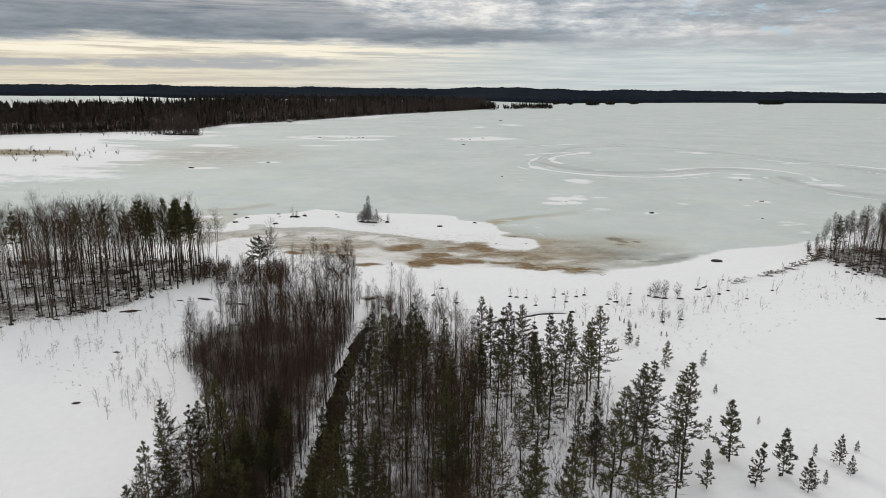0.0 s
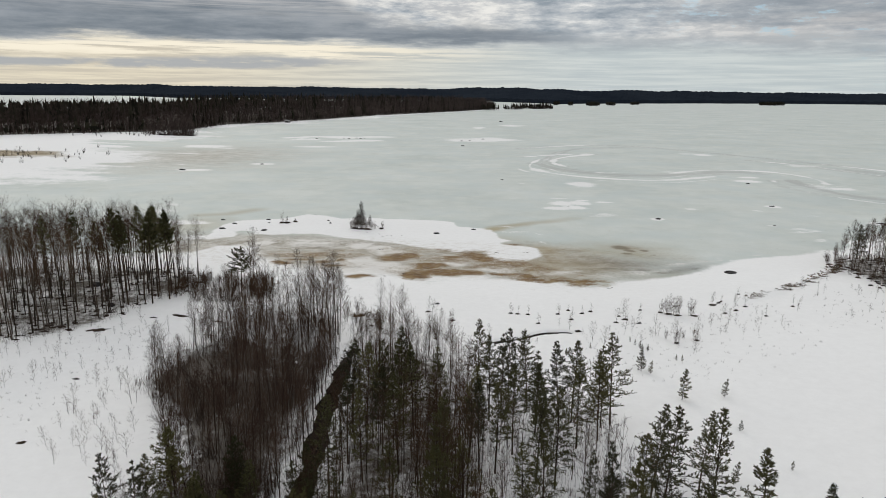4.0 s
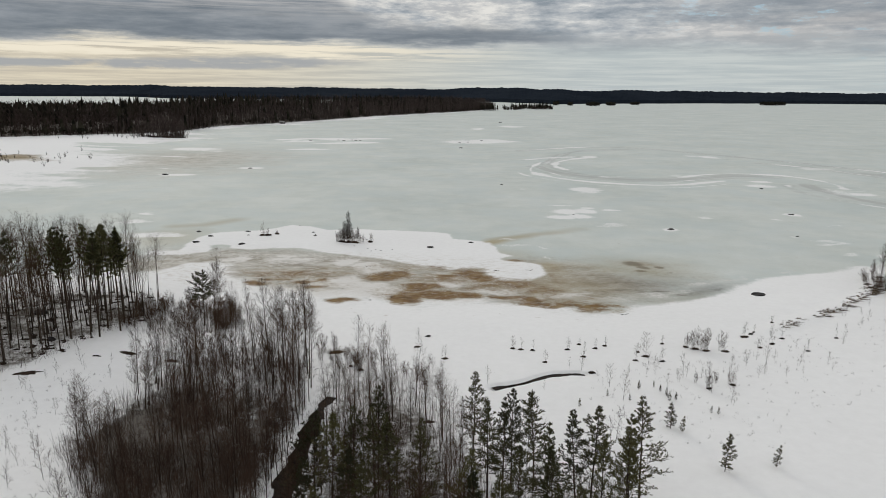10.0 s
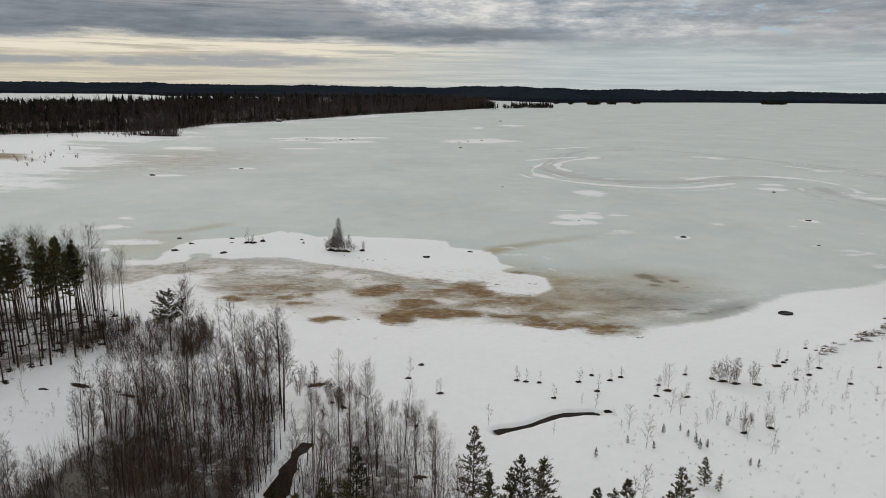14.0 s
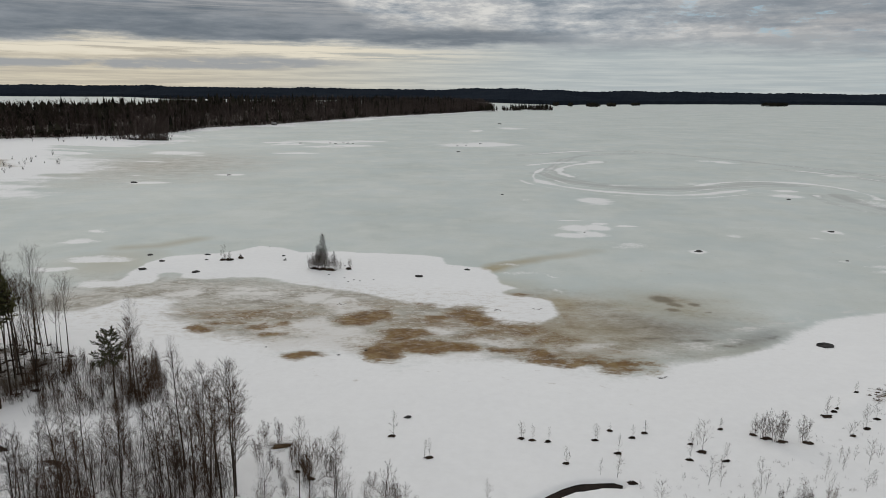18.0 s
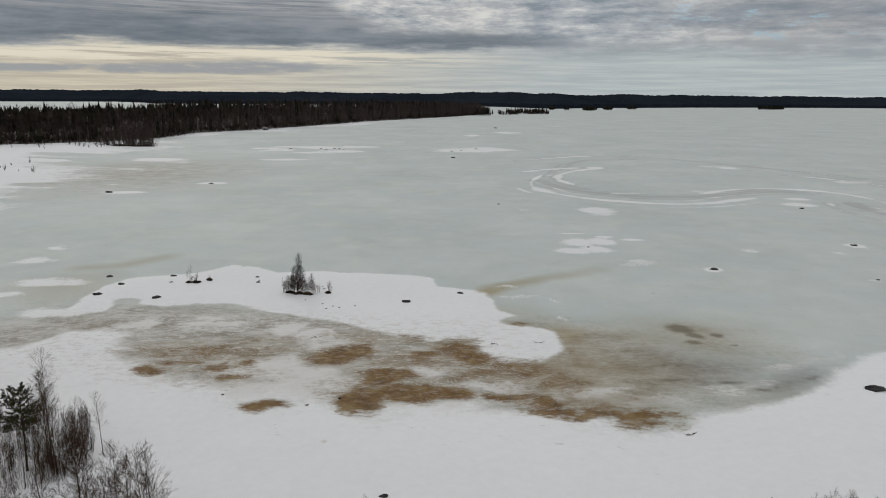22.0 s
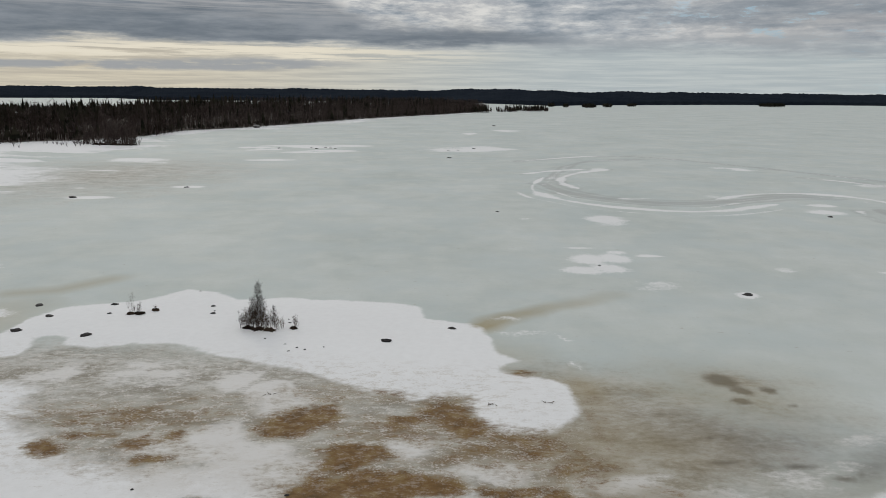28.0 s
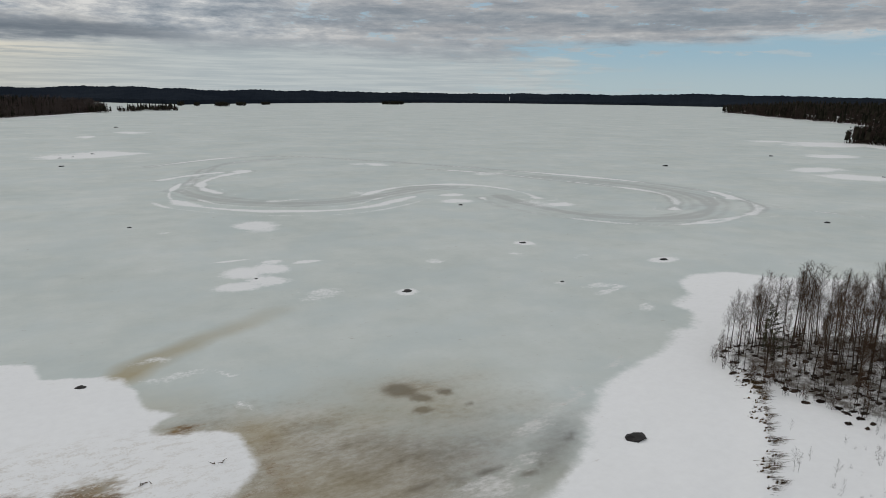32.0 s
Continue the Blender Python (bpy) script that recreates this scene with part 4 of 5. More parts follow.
BIRCH = Kind("birch_tree", "tree", "bare birches of the shore wood", "tall leafless birch with slim dark trunk and fine twigs", (BIRCH_BARK, TWIG), range(101, 110), lambda r: grow_bare(r, 10.0, 0.088, r.uniform(0.40, 0.62), 18, 0.23, 1.1, 7, 0.8, 0.0064))
ASPEN = Kind("aspen_tree", "tree", "aspens of the grove on the point", "slim leafless aspen with fine upright twigs", (BIRCH_BARK, TWIG), range(151, 159), lambda r: grow_bare(r, 10.0, 0.082, r.uniform(0.28, 0.48), 32, 0.15, 0.6, 7, 0.7, 0.0088))
YOUNG_BIRCH = Kind("young_birch", "tree", "bare trees along the stream", "slim leafless young birch beside the stream", (ALDER_BARK, TWIG), range(171, 180), lambda r: grow_bare(r, 10.0, 0.065, r.uniform(0.22, 0.42), 30, 0.14, 0.5, 5, 0.6, 0.0062))
ALDER = Kind("alder_tree", "tree", "alders of the streamside thicket", "leafless reddish-brown alder with several thin stems", (ALDER_BARK, ALDER_TWIG), range(201, 210), lambda r: grow_bare(r, 8.0, 0.062, r.uniform(0.22, 0.42), 32, 0.15, 0.45, 6, 0.6, 0.0074, forks=r.choice((1, 1, 2, 2))))
PINE = Kind("pine_tree", "tree", "pines beside the stream", "dark green pine with bare lower trunk and tufted crown", (PINE_BARK, NEEDLES), range(301, 310), lambda r: grow_pine(r, 11.0, 0.11, r.uniform(0.22, 0.45), 2.2, 23, 13, 0.17, r.uniform(0.0, 0.4)))
YOUNG_PINE = Kind("young_pine", "tree", "young pines on the snow field", "young green pine growing out of the snow", (PINE_BARK, NEEDLES), range(401, 406), lambda r: grow_pine(r, 4.0, 0.045, 0.1, 1.0, 13, 9, 0.15))
TALL_PINE = Kind("tall_pine", "tree", "tall pines among the birches", "tall pine with long bare trunk and dark flat crown", (PINE_BARK, NEEDLES), range(501, 506), lambda r: grow_pine(r, 17.0, 0.15, r.uniform(0.52, 0.66), 1.9, 15, 16, 0.22, 0.5))
ROUND_PINE = Kind("round_pine", "tree", "pines among the shore scrub", "lone round-crowned pine among shore scrub", (PINE_BARK, NEEDLES), range(551, 552), lambda r: grow_pine(r, 9.0, 0.12, 0.5, 2.5, 15, 16, 0.22, 1.0))
SAPLING = Kind("sapling", "sapling", "saplings on the snow field", "thin leafless sapling standing in the snow", (BIRCH_BARK, TWIG), range(601, 608), lambda r: grow_bare(r, 3.0, 0.020, 0.1, 11, 0.26, 0.9, 4, 0.36, 0.0056, forks=r.choice((1, 1, 2))))
BUSH = Kind("willow_bush", "bush", "willow bushes on the shore", "leafless willow bush with many thin upright stems", (ALDER_BARK, TWIG), range(701, 705), lambda r: grow_bare(r, 3.2, 0.020, 0.08, 9, 0.24, 0.95, 4, 0.42, 0.0062, forks=9))
ISLET_TREE = Kind("bar_tree", "tree", "trees on the snow bar", "small dense leafless tree on the snow bar", (DARK_TWIG, DARK_TWIG), range(801, 803), lambda r: grow_bare(r, 8.0, 0.08, 0.03, 74, 0.19, 0.5, 8, 0.5, 0.013))

# ---- distance ----


def make_hills():
    """Wooded hills round the far shore."""
    rng = np.random.RandomState(5)
    az = np.arange(-1.25, 1.75, 0.0022)
    shore = np.interp(az, [-1.25, -0.43, -0.38, 0.02, 0.17, 0.34, 0.5, 0.62, 0.8, 0.95, 1.2, 1.75], [3500, 3700, 3060, 2900, 2420, 3050, 3650, 3900, 3850, 3500, 2600, 1500])
    shore = shore + 60 * ripple(az * 40, az * 0, 1.0, 8, 3)
    lift = np.interp(az, [-1.25, -0.55, -0.3, 0.0, 0.06, 0.12, 0.17, 0.35, 0.55, 0.68, 0.76, 0.86, 0.95, 1.1, 1.75], [4, 4, 4, 4, 7, 7.5, 4, 3.4, 2.6, 4.2, 3.2, 6.2, 4.5, 2.5, 3])
    rows = [(0, 0.0, 0), (4, 1.0, 0), (90, 1.0, 0.14), (200, 1.0, 0.36), (320, 1.0, 0.62), (430, 1.0, 0.85), (540, 1.0, 1.0), (700, 1.0, 0.9)]
    verts, faces, n = [], [], len(az)
    for k, (back, tree, climb) in enumerate(rows):
        d = shore + back
        crest = 40 + lift / 1215 * (shore + 540) - 13 + 7 * ripple(az * 30, az * 0 + k, 1.0, 21, 3)
        z = tree * (12 + 3.5 * rng.rand(n)) + crest * climb
        if k == 0:
            z = np.zeros(n) - 0.5
        verts += list(zip(np.sin(az) * d, 100 + np.cos(az) * d, z))
        if k:
            i = (k - 1) * n
            faces += [(i + s, i + s + 1, i + n + s + 1, i + n + s) for s in range(n - 1)]
    tagged(new("distant_hills", link_mesh("distant_hills", verts, faces, FAR_HILLS)), "low dark wooded hills along the far shore", "hills", kind="structure")


make_hills()


class Woods:
    """Many small far trees in one mesh."""

    def __init__(self):
        self.v, self.f = [], []

    def spruce(self, x, y, z, h, r, rng, tiers=3):
        for k in range(tiers):
            low, top = h * (0.25 + 0.22 * k), h * (0.68 + 0.16 * k)
            w = r * (1 - 0.2 * k)
            i = len(self.v)
            t0 = rng.uniform(0, 6)
            for s in range(5):
                a = t0 + s * 1.2566
                q = w * rng.uniform(0.7, 1.2)
                self.v.append((x + math.cos(a) * q, y + math.sin(a) * q, z + low + rng.uniform(-0.06, 0.06) * h))
            self.v.append((x, y, z + min(top, h)))
            self.f += [(i + s, i + (s + 1) % 5, i + 5) for s in range(5)]
        self.pole(x, y, z, h * 0.5, 0.16)

    def pole(self, x, y, z, h, r):
        i = len(self.v)
        self.v += [(x + r, y, z - 0.5), (x - r * 0.5, y + r * 0.87, z - 0.5), (x - r * 0.5, y - r * 0.87, z - 0.5), (x, y, z + h)]
        self.f += [(i, i + 1, i + 3), (i + 1, i + 2, i + 3), (i + 2, i, i + 3)]

    def bare(self, x, y, z, h, rng, twigs=14, r=0.2, tw=0.13):
        self.pole(x, y, z, h, r)
        for _ in range(twigs):
            q = rng.uniform(0.4, 0.96)
            a = rng.uniform(0, 6.283)
            ln = h * rng.uniform(0.10, 0.2)
            b = (x, y, z + h * q)
            i = len(self.v)
            self.v += [(b[0] + tw, b[1], b[2]), (b[0] - tw * 0.5, b[1] + tw * 0.87, b[2]), (b[0] - tw * 0.5, b[1] - tw * 0.87, b[2]), (b[0] + math.cos(a) * ln * 0.85, b[1] + math.sin(a) * ln * 0.85, b[2] + ln * 0.8)]
            self.f += [(i, i + 1, i + 3), (i + 1, i + 2, i + 3), (i + 2, i, i + 3)]

    def bush(self, x, y, z, h, rng, stems=9, wide=0.45, r=0.07):
        """A many-stemmed bush fanning out from its foot."""
        for _ in range(stems):
            a, q = rng.uniform(0, 6.283), rng.random() ** 0.7 * wide
            tip = (x + math.cos(a) * q * h, y + math.sin(a) * q * h, z + h * rng.uniform(0.55, 1.05))
            for k in range(4):
                f, g = rng.uniform(0.25, 0.85) if k else 0.0, rng.uniform(0.08, 0.2) * h if k else 0.0
                b = [x + (tip[0] - x) * f, y + (tip[1] - y) * f, z - 0.2 + (tip[2] - z) * f]
                t = tip if not k else (b[0] + rng.uniform(-1, 1) * g, b[1] + rng.uniform(-1, 1) * g, b[2] + g * rng.uniform(0.8, 1.6))
                w = r * (1 - 0.5 * f)
                i = len(self.v)
                self.v += [(b[0] + w, b[1], b[2]), (b[0] - w * 0.5, b[1] + w * 0.87, b[2]), (b[0] - w * 0.5, b[1] - w * 0.87, b[2]), t]
                self.f += [(i, i + 1, i + 3), (i + 1, i + 2, i + 3), (i + 2, i, i + 3)]

    def done(self, name, mat, label, category="woods"):
        tagged(new(name, link_mesh(name, self.v, self.f, mat)), label, category, kind="stuff")


def make_peninsula():
    rng = random.Random(11)
    front = FOREST_EDGE
    depth = [600, 600, 600, 600, 600, 560, 520, 480, 420, 330, 250, 170, 110, 40]
    dark, bare, pale = Woods(), Woods(), Woods()
    lengths = [math.dist(a, b) for a, b in zip(front, front[1:])]
    for k in range(9500):
        u = rng.random() * sum(lengths)
        i = 0
        while u > lengths[i]:
            u -= lengths[i]
            i += 1
        t = u / lengths[i]
        (ax, ay), (bx, by) = front[i], front[i + 1]
        deep = (depth[i] * (1 - t) + depth[i + 1] * t)
        v = rng.random() ** (1.45 if k % 3 else 4.0) * deep
        nx, ny = -(by - ay) / lengths[i], (bx - ax) / lengths[i]
        x, y = ax + (bx - ax) * t + nx * v + rng.uniform(-4, 4), ay + (by - ay) * t + ny * v + rng.uniform(-4, 4)
        tall = min(1.0, 0.62 + v / 50) * rng.uniform(0.72, 1.12) * (0.66 if x < -380 and v > 70 else 1.14 if x > -330 and v > 60 else 1.0)
        if v < 14 and rng.random() < 0.25:
            bare.bare(x, y, ground_z(x, y), 5 * tall * 1.6, rng, 10, 0.12, 0.1)
        elif rng.random() < (0.96 if v < 60 else 0.45) + (0.3 if x > -300 and v > 60 else 0):
            (pale if x > rng.uniform(-330, -190) else bare).bare(x, y, ground_z(x, y), 23 * tall, rng, 18 if v < 90 else 8, 0.2, 0.2)
        else:
            dark.spruce(x, y, ground_z(x, y), 24 * tall, rng.uniform(2.2, 3.8), rng, 3 if v < 200 else 2)
    # young growth that closes the edge of the forest
    for _ in range(5200):
        u = rng.random() * sum(lengths)
        i = 0
        while u > lengths[i]:
            u -= lengths[i]
            i += 1
        t, v = u / lengths[i], rng.uniform(1, 40)
        (ax, ay), (bx, by) = front[i], front[i + 1]
        x, y = ax + (bx - ax) * t - (by - ay) / lengths[i] * v, ay + (by - ay) * t + (bx - ax) / lengths[i] * v
        if rng.random() < 0.85:
            (pale if x > rng.uniform(-330, -190) else bare).bare(x, y, ground_z(x, y), rng.uniform(6, 15), rng, 7, 0.2, 0.2)
        else:
            dark.spruce(x, y, ground_z(x, y), rng.uniform(3, 8), rng.uniform(1.5, 2.8), rng, 2)
    dark.done("peninsula_conifers", FAR_SPRUCE, "dark conifer forest covering the far peninsula")
    pale.done("peninsula_aspens", FAR_SCRUB, "grey-brown leafless aspens on the peninsula's lake shore")
    bare.done("peninsula_birches", FAR_BIRCH, "leafless birches along the far peninsula's shore")
    # islets and the tip
    dark, bare = Woods(), Woods()
    for cx, cy, rx, ry, count, h, conifer in ((160, 1640, 26, 20, 60, 12, 0.2), (215, 1720, 52, 25, 240, 16, 0.25), (360, 2259, 10, 12, 50, 14, 0.6), (399, 2225, 8, 12, 40, 13, 0.6), (464, 2194, 22, 14, 120, 14, 0.7), (542, 2293, 14, 14, 70, 13, 0.7), (665, 2462, 17, 14, 80, 12, 0.7), (1231, 2651, 48, 20, 260, 15, 0.9), (60, 1560, 60, 30, 200, 16, 0.4)):
        for _ in range(count):
            a, q = rng.uniform(0, 6.283), math.sqrt(rng.random())
            x, y = cx + math.cos(a) * rx * q, cy + math.sin(a) * ry * q
            if rng.random() < conifer:
                dark.spruce(x, y, 0, h * rng.uniform(0.6, 1.1), rng.uniform(1.5, 3.0), rng)
            else:
                bare.bush(x, y, 0, h * rng.uniform(0.4, 1.05), rng, 5, 0.3, 0.22)
    dark.done("islet_conifers", FAR_SPRUCE, "small dark wooded islets out on the frozen lake")
    bare.done("islet_birches", FAR_BIRCH, "leafless trees on islets out on the frozen lake")
    near = Woods()
    for cx, cy, rx, ry, count, h in ((-233, 608, 19, 11, 90, 20), (-222, 606, 10, 6, 40, 15), (-250, 604, 9, 4, 14, 8)):
        for _ in range(count):
            a, q = rng.uniform(0, 6.283), math.sqrt(rng.random())
            near.bare(cx + math.cos(a) * rx * q, cy + math.sin(a) * ry * q, 0, h * rng.uniform(0.45, 1.1) * (1.1 - 0.4 * q), rng, 30, 0.10, 0.08)
        for _ in range(count // 2):
            near.bush(cx + rng.uniform(-rx, rx), cy + rng.uniform(-ry, ry) * 0.7, 0, h * rng.uniform(0.3, 0.7), rng, 9, 0.4, 0.08)
    near.done("islet_alders", FAR_SCRUB, "pale leafless alders crowding a low islet by the flats")
    # headlands across the bay
    dark, bare = Woods(), Woods()
    for (ax, ay), (bx, by), back, count in (((1711, 1462), (1522, 1225), 200, 600), ((1522, 1225), (1331, 991), 300, 900), ((1331, 991), (1161, 767), 360, 1000), ((1161, 767), (950, 560), 320, 620), ((950, 560), (670, 492), 200, 700), ((670, 492), (642, 448), 120, 480), ((642, 448), (616, 408), 140, 480), ((616, 408), (672, 320), 140, 420), ((672, 320), (800, 200), 200, 300)):
        ln = math.dist((ax, ay), (bx, by))
        for _ in range(count):
            t, v = rng.random(), rng.random() ** 1.8 * back
            x, y = ax + (bx - ax) * t - (by - ay) / ln * v, ay + (by - ay) * t + (bx - ax) / ln * v
            if rng.random() < (0.8 if v < 30 else 0.45):
                bare.bare(x, y, ground_z(x, y), (22 if ax > 960 else 15) * rng.uniform(0.55, 1.1), rng, 22, 0.2, 0.2)
            else:
                dark.spruce(x, y, ground_z(x, y), (24 if ax > 960 else 16) * rng.uniform(0.7, 1.1), rng.uniform(2.2, 3.8), rng)
        # brushwood that closes the edge of the wood
        for _ in range(int(ln * (1.3 if ax > 960 else 2.2))):
            t, v = rng.random(), rng.uniform(3, 26)
            x, y = ax + (bx - ax) * t - (by - ay) / ln * v, ay + (by - ay) * t + (bx - ax) / ln * v
            bare.bush(x, y, ground_z(x, y), rng.uniform(4, 11) * (1.0 if ax > 960 else 0.75), rng, 5, 0.3, 0.26)
    dark.done("headland_conifers", FAR_SPRUCE, "dark conifer forest on headlands across the bay")
    bare.done("headland_birches", FAR_BIRCH, "leafless trees at the edge of the headland forest")
    # scrub and reeds on the far flats
    scrub = Woods()
    for _ in range(50):
        x, y = rng.gauss(-228, 16), rng.gauss(398, 22)
        if inside_by(np.array([x]), np.array([y]), FLATS)[0] > 6:
            scrub.bush(x, y, ground_z(x, y), rng.uniform(1.0, 4.2), rng, 8, 0.5, 0.05)
    for _ in range(60):
        x, y = rng.gauss(-285, 34), rng.gauss(582, 12)
        scrub.bush(x, y, ground_z(x, y), rng.uniform(1.2, 5.0), rng, 8, 0.45, 0.06)
    scrub.done("flats_scrub", FAR_BIRCH, "sparse leafless scrub on the snowy flats", "scrub")


make_peninsula()


def block(x0, x1, y0, y1, z0, z1, slope=0.0):
    """A box; with a slope its upper edges are drawn in to a ridge along x."""
    shape = Shape()
    mid, dy = (y0 + y1) / 2, (y1 - y0) / 2 * (1 - slope)
    shape.v = [Vector(p) for p in ((x0, y0, z0), (x1, y0, z0), (x1, y1, z0), (x0, y1, z0), (x0, mid - dy, z1), (x1, mid - dy, z1), (x1, mid + dy, z1), (x0, mid + dy, z1))]
    shape.f = [(3, 2, 1, 0), (4, 5, 6, 7), (0, 1, 5, 4), (1, 2, 6, 5), (2, 3, 7, 6), (3, 0, 4, 7)]
    return shape


def make_far_buildings():
    """A grey boathouse at the edge of the peninsula's forest, and a pale tower on the far shore."""
    hut = new("boathouse")
    hut.empty_display_size = 0.5
    part("wall", block(-3.4, 3.4, -2.2, 2.2, -0.6, 2.6), GREY_BOARDS, hut, "weathered grey board wall")
    part("roof", block(-3.9, 3.9, -2.8, 2.8, 2.6, 4.1, 0.92), GREY_BOARDS, hut, "grey pitched roof")
    part("door", block(-0.9, 0.9, -2.26, -2.19, -0.3, 1.9), DARK_TWIG, hut, "dark plank door")
    hut.matrix_basis = pose(-191, 862, ground_z(-191, 862), 0, 0, -28) @ Matrix.Diagonal((0.8, 0.8, 0.8, 1))
    tagged(hut, "small weathered grey boathouse at the forest edge", "boathouse")
    tower = new("far_tower")
    tower.empty_display_size = 0.5
    shaft, cap = Shape(), Shape()
    shaft.tube([Vector((0, 0, -2)), Vector((0, 0, 14)), Vector((0, 0, 27))], [2.6, 2.3, 2.0], 10)
    cap.tube([Vector((0, 0, 27)), Vector((0, 0, 29.5)), Vector((0, 0, 31))], [2.5, 2.5, 1.6], 10)
    part("shaft", shaft, OLD_SNOW, tower, "pale rendered shaft")
    part("cap", cap, GREY_BOARDS, tower, "grey cap")
    tower.matrix_basis = pose(2256, 3296, 6)
    tagged(tower, "pale tower standing on the far wooded shore", "tower")


make_far_buildings()

# ---- the woods at the near shore ----


FEET = []


def plant_woods():
    rng = random.Random(21)
    # birch stand beside the bay, with tall pines in it
    pines = [(-63.1, 135.3), (-65.6, 146.2), (-57.6, 132.2), (-53.4, 133), (-51.4, 136), (-67, 131.7), (-83.4, 130.7), (-57, 140), (-60, 137), (-55, 145), (-52.5, 140), (-56, 135.5), (-58.5, 143), (-54.2, 137.5), (-61.5, 141.5), (-53, 143.5), (-59, 133.6), (-55.6, 141.8), (-86, 121.5), (-73.5, 135.2)]
    for x, y in pines:
        TALL_PINE.plant(x, y, rng.uniform(0.9, 1.05), rng)
    for x, y in scatter(STAND, 285, 1.1, rng):
        near_tip = max(0.0, (x + 60) / 14)
        BIRCH.plant(x, y, rng.uniform(1.02, 1.56) * (1 - 0.3 * min(1, near_tip)), rng)
        FEET.append((x, y, 1.05))
    # grove on the point
    for x, y in scatter(GROVE, 245, 1.1, rng):
        tall = 0.48 + 0.72 * min(1.0, max(0.0, (x - 94) / 14))
        ASPEN.plant(x, y, tall * rng.uniform(0.66, 1.14), rng)
        FEET.append((x, y, 1.2))
    PINE.plant(97.8, 167.0, 0.95, rng, "dark young conifer among bare aspens")
    # thicket along the stream
    for k in range(40):
        y = 46 + k * 1.65
        ALDER.plant(-15.0 + rng.gauss(0, 0.25) - 0.4 * (y > 100), y, rng.uniform(0.7, 1.1), rng)
        if k % 2:
            YOUNG_BIRCH.plant(-11.5 + rng.gauss(0, 0.25), y, rng.uniform(0.55, 1.0), rng)
    for x, y in scatter(THICKET, 245, 0.8, rng, lambda a, b: b > 44 and (b < 108 or rng.random() < 0.75) and lattice(a, b, 0.19, 5) + rng.uniform(-0.12, 0.12) > 0.36):
        ALDER.plant(x, y, rng.uniform(0.6, 1.25) * (0.72 if x < -38 else 1.0), rng)
    for x, y, h in ((-23.2, 122.2, 1.25), (-17, 119, 1.3), (-17.6, 116.8, 1.2), (-15.6, 114.5, 1.1), (-20.9, 118.8, 1.2), (-29.5, 110, 1.0), (-34, 118, 1.0), (-26, 114, 1.1), (-35, 138.6, 1.1), (-37.2, 141, 1.0), (-38, 112, 0.95), (-18.6, 112.5, 1.1), (-16.4, 117.6, 1.15), (-19.5, 121, 1.1), (-17.8, 121.4, 1.2), (-16.6, 111.2, 1.0), (-21.6, 124, 1.1), (-18.2, 115.2, 1.1), (-24.6, 119.6, 1.1), (-22, 115.6, 1.0)):
        ASPEN.plant(x, y, h * 1.05, rng, "leafless dark birch rising above the thicket", "taller trees of the thicket")
    # bare trees on the other bank
    for x, y in ((-5.8, 113.2), (-2.7, 103.5), (2.3, 100.5), (-1.2, 109), (-5.4, 111.2), (-6.8, 107), (-8.9, 112), (-3.9, 106.5)):
        YOUNG_BIRCH.plant(x, y, rng.uniform(0.9, 1.2), rng)
    for x, y in scatter(BANK_WOOD, 215, 0.95, rng, lambda a, b: b > 46):
        YOUNG_BIRCH.plant(x, y, rng.uniform(0.65, 1.1) * min(1.0, max(0.42, (122 - y) / 20)), rng)
    # pines
    for x, y in ((5.7, 97.1), (6.7, 87.8), (8.2, 88.7), (9.3, 90.5), (11.6, 90.5), (12, 84.8), (14.8, 84.8), (16.8, 87.6), (16.2, 81.2), (21.4, 87), (20.1, 86.4), (19.0, 83), (6.6, 75.8), (4, 79.5), (1.2, 72.3), (8.8, 79.7), (12.1, 79.8), (12.5, 73.1), (4.9, 75.8), (-4.1, 85.9), (-7.8, 83.5), (-2.4, 83.6), (0.2, 84.4), (-3.6, 75.6), (-9.6, 84.6), (-6.4, 88.2), (-9.2, 77.4), (-7.2, 73.8), (-10.2, 71.0), (-5.6, 79.4), (-4.4, 92.4)):
        PINE.plant(x, y, rng.uniform(0.92, 1.08), rng)
    for x, y, h in ((25.3, 65, 1.2), (20.9, 65.4, 1.18), (16.4, 65.3, 0.88), (21.9, 71.7, 0.95), (19.3, 66.8, 0.9), (14.6, 67.6, 0.7), (15.6, 63, 0.75), (26.9, 72.3, 0.85), (18.9, 54.5, 0.95), (11.6, 53.9, 0.9), (1, 56.2, 0.95), (-6.1, 56.1, 0.95), (-3.5, 63.1, 0.95), (7.3, 50.6, 0.95), (4.5, 56.3, 0.95), (-4, 47.9, 0.95), (-6.3, 49.5, 0.95), (8.5, 66, 0.8), (3, 66, 0.85), (23, 60, 0.85)):
        PINE.plant(x, y, h, rng)
    for x, y in ((-26.4, 60.6), (-25.4, 53.6), (-23.6, 65.6), (-23.8, 47.6), (-25.1, 56.2), (-24.3, 60.2), (-22.6, 51.8), (-24.1, 62.1), (-21.4, 62.1), (-18.4, 58.6), (-18.9, 51.9), (-21, 57), (-17, 64)):
        PINE.plant(x, y, rng.uniform(0.85, 0.98), rng)
    # dark young conifers crowding the stream
    for x, y in scatter([(-20, 44), (-9, 44), (-9, 60), (-11, 64), (-16, 66), (-20, 62)], 34, 1.3, rng):
        if abs(x + 13.4) > 1.6:
            PINE.plant(x, y, rng.uniform(0.6, 0.85), rng, "young dark conifer beside the stream")
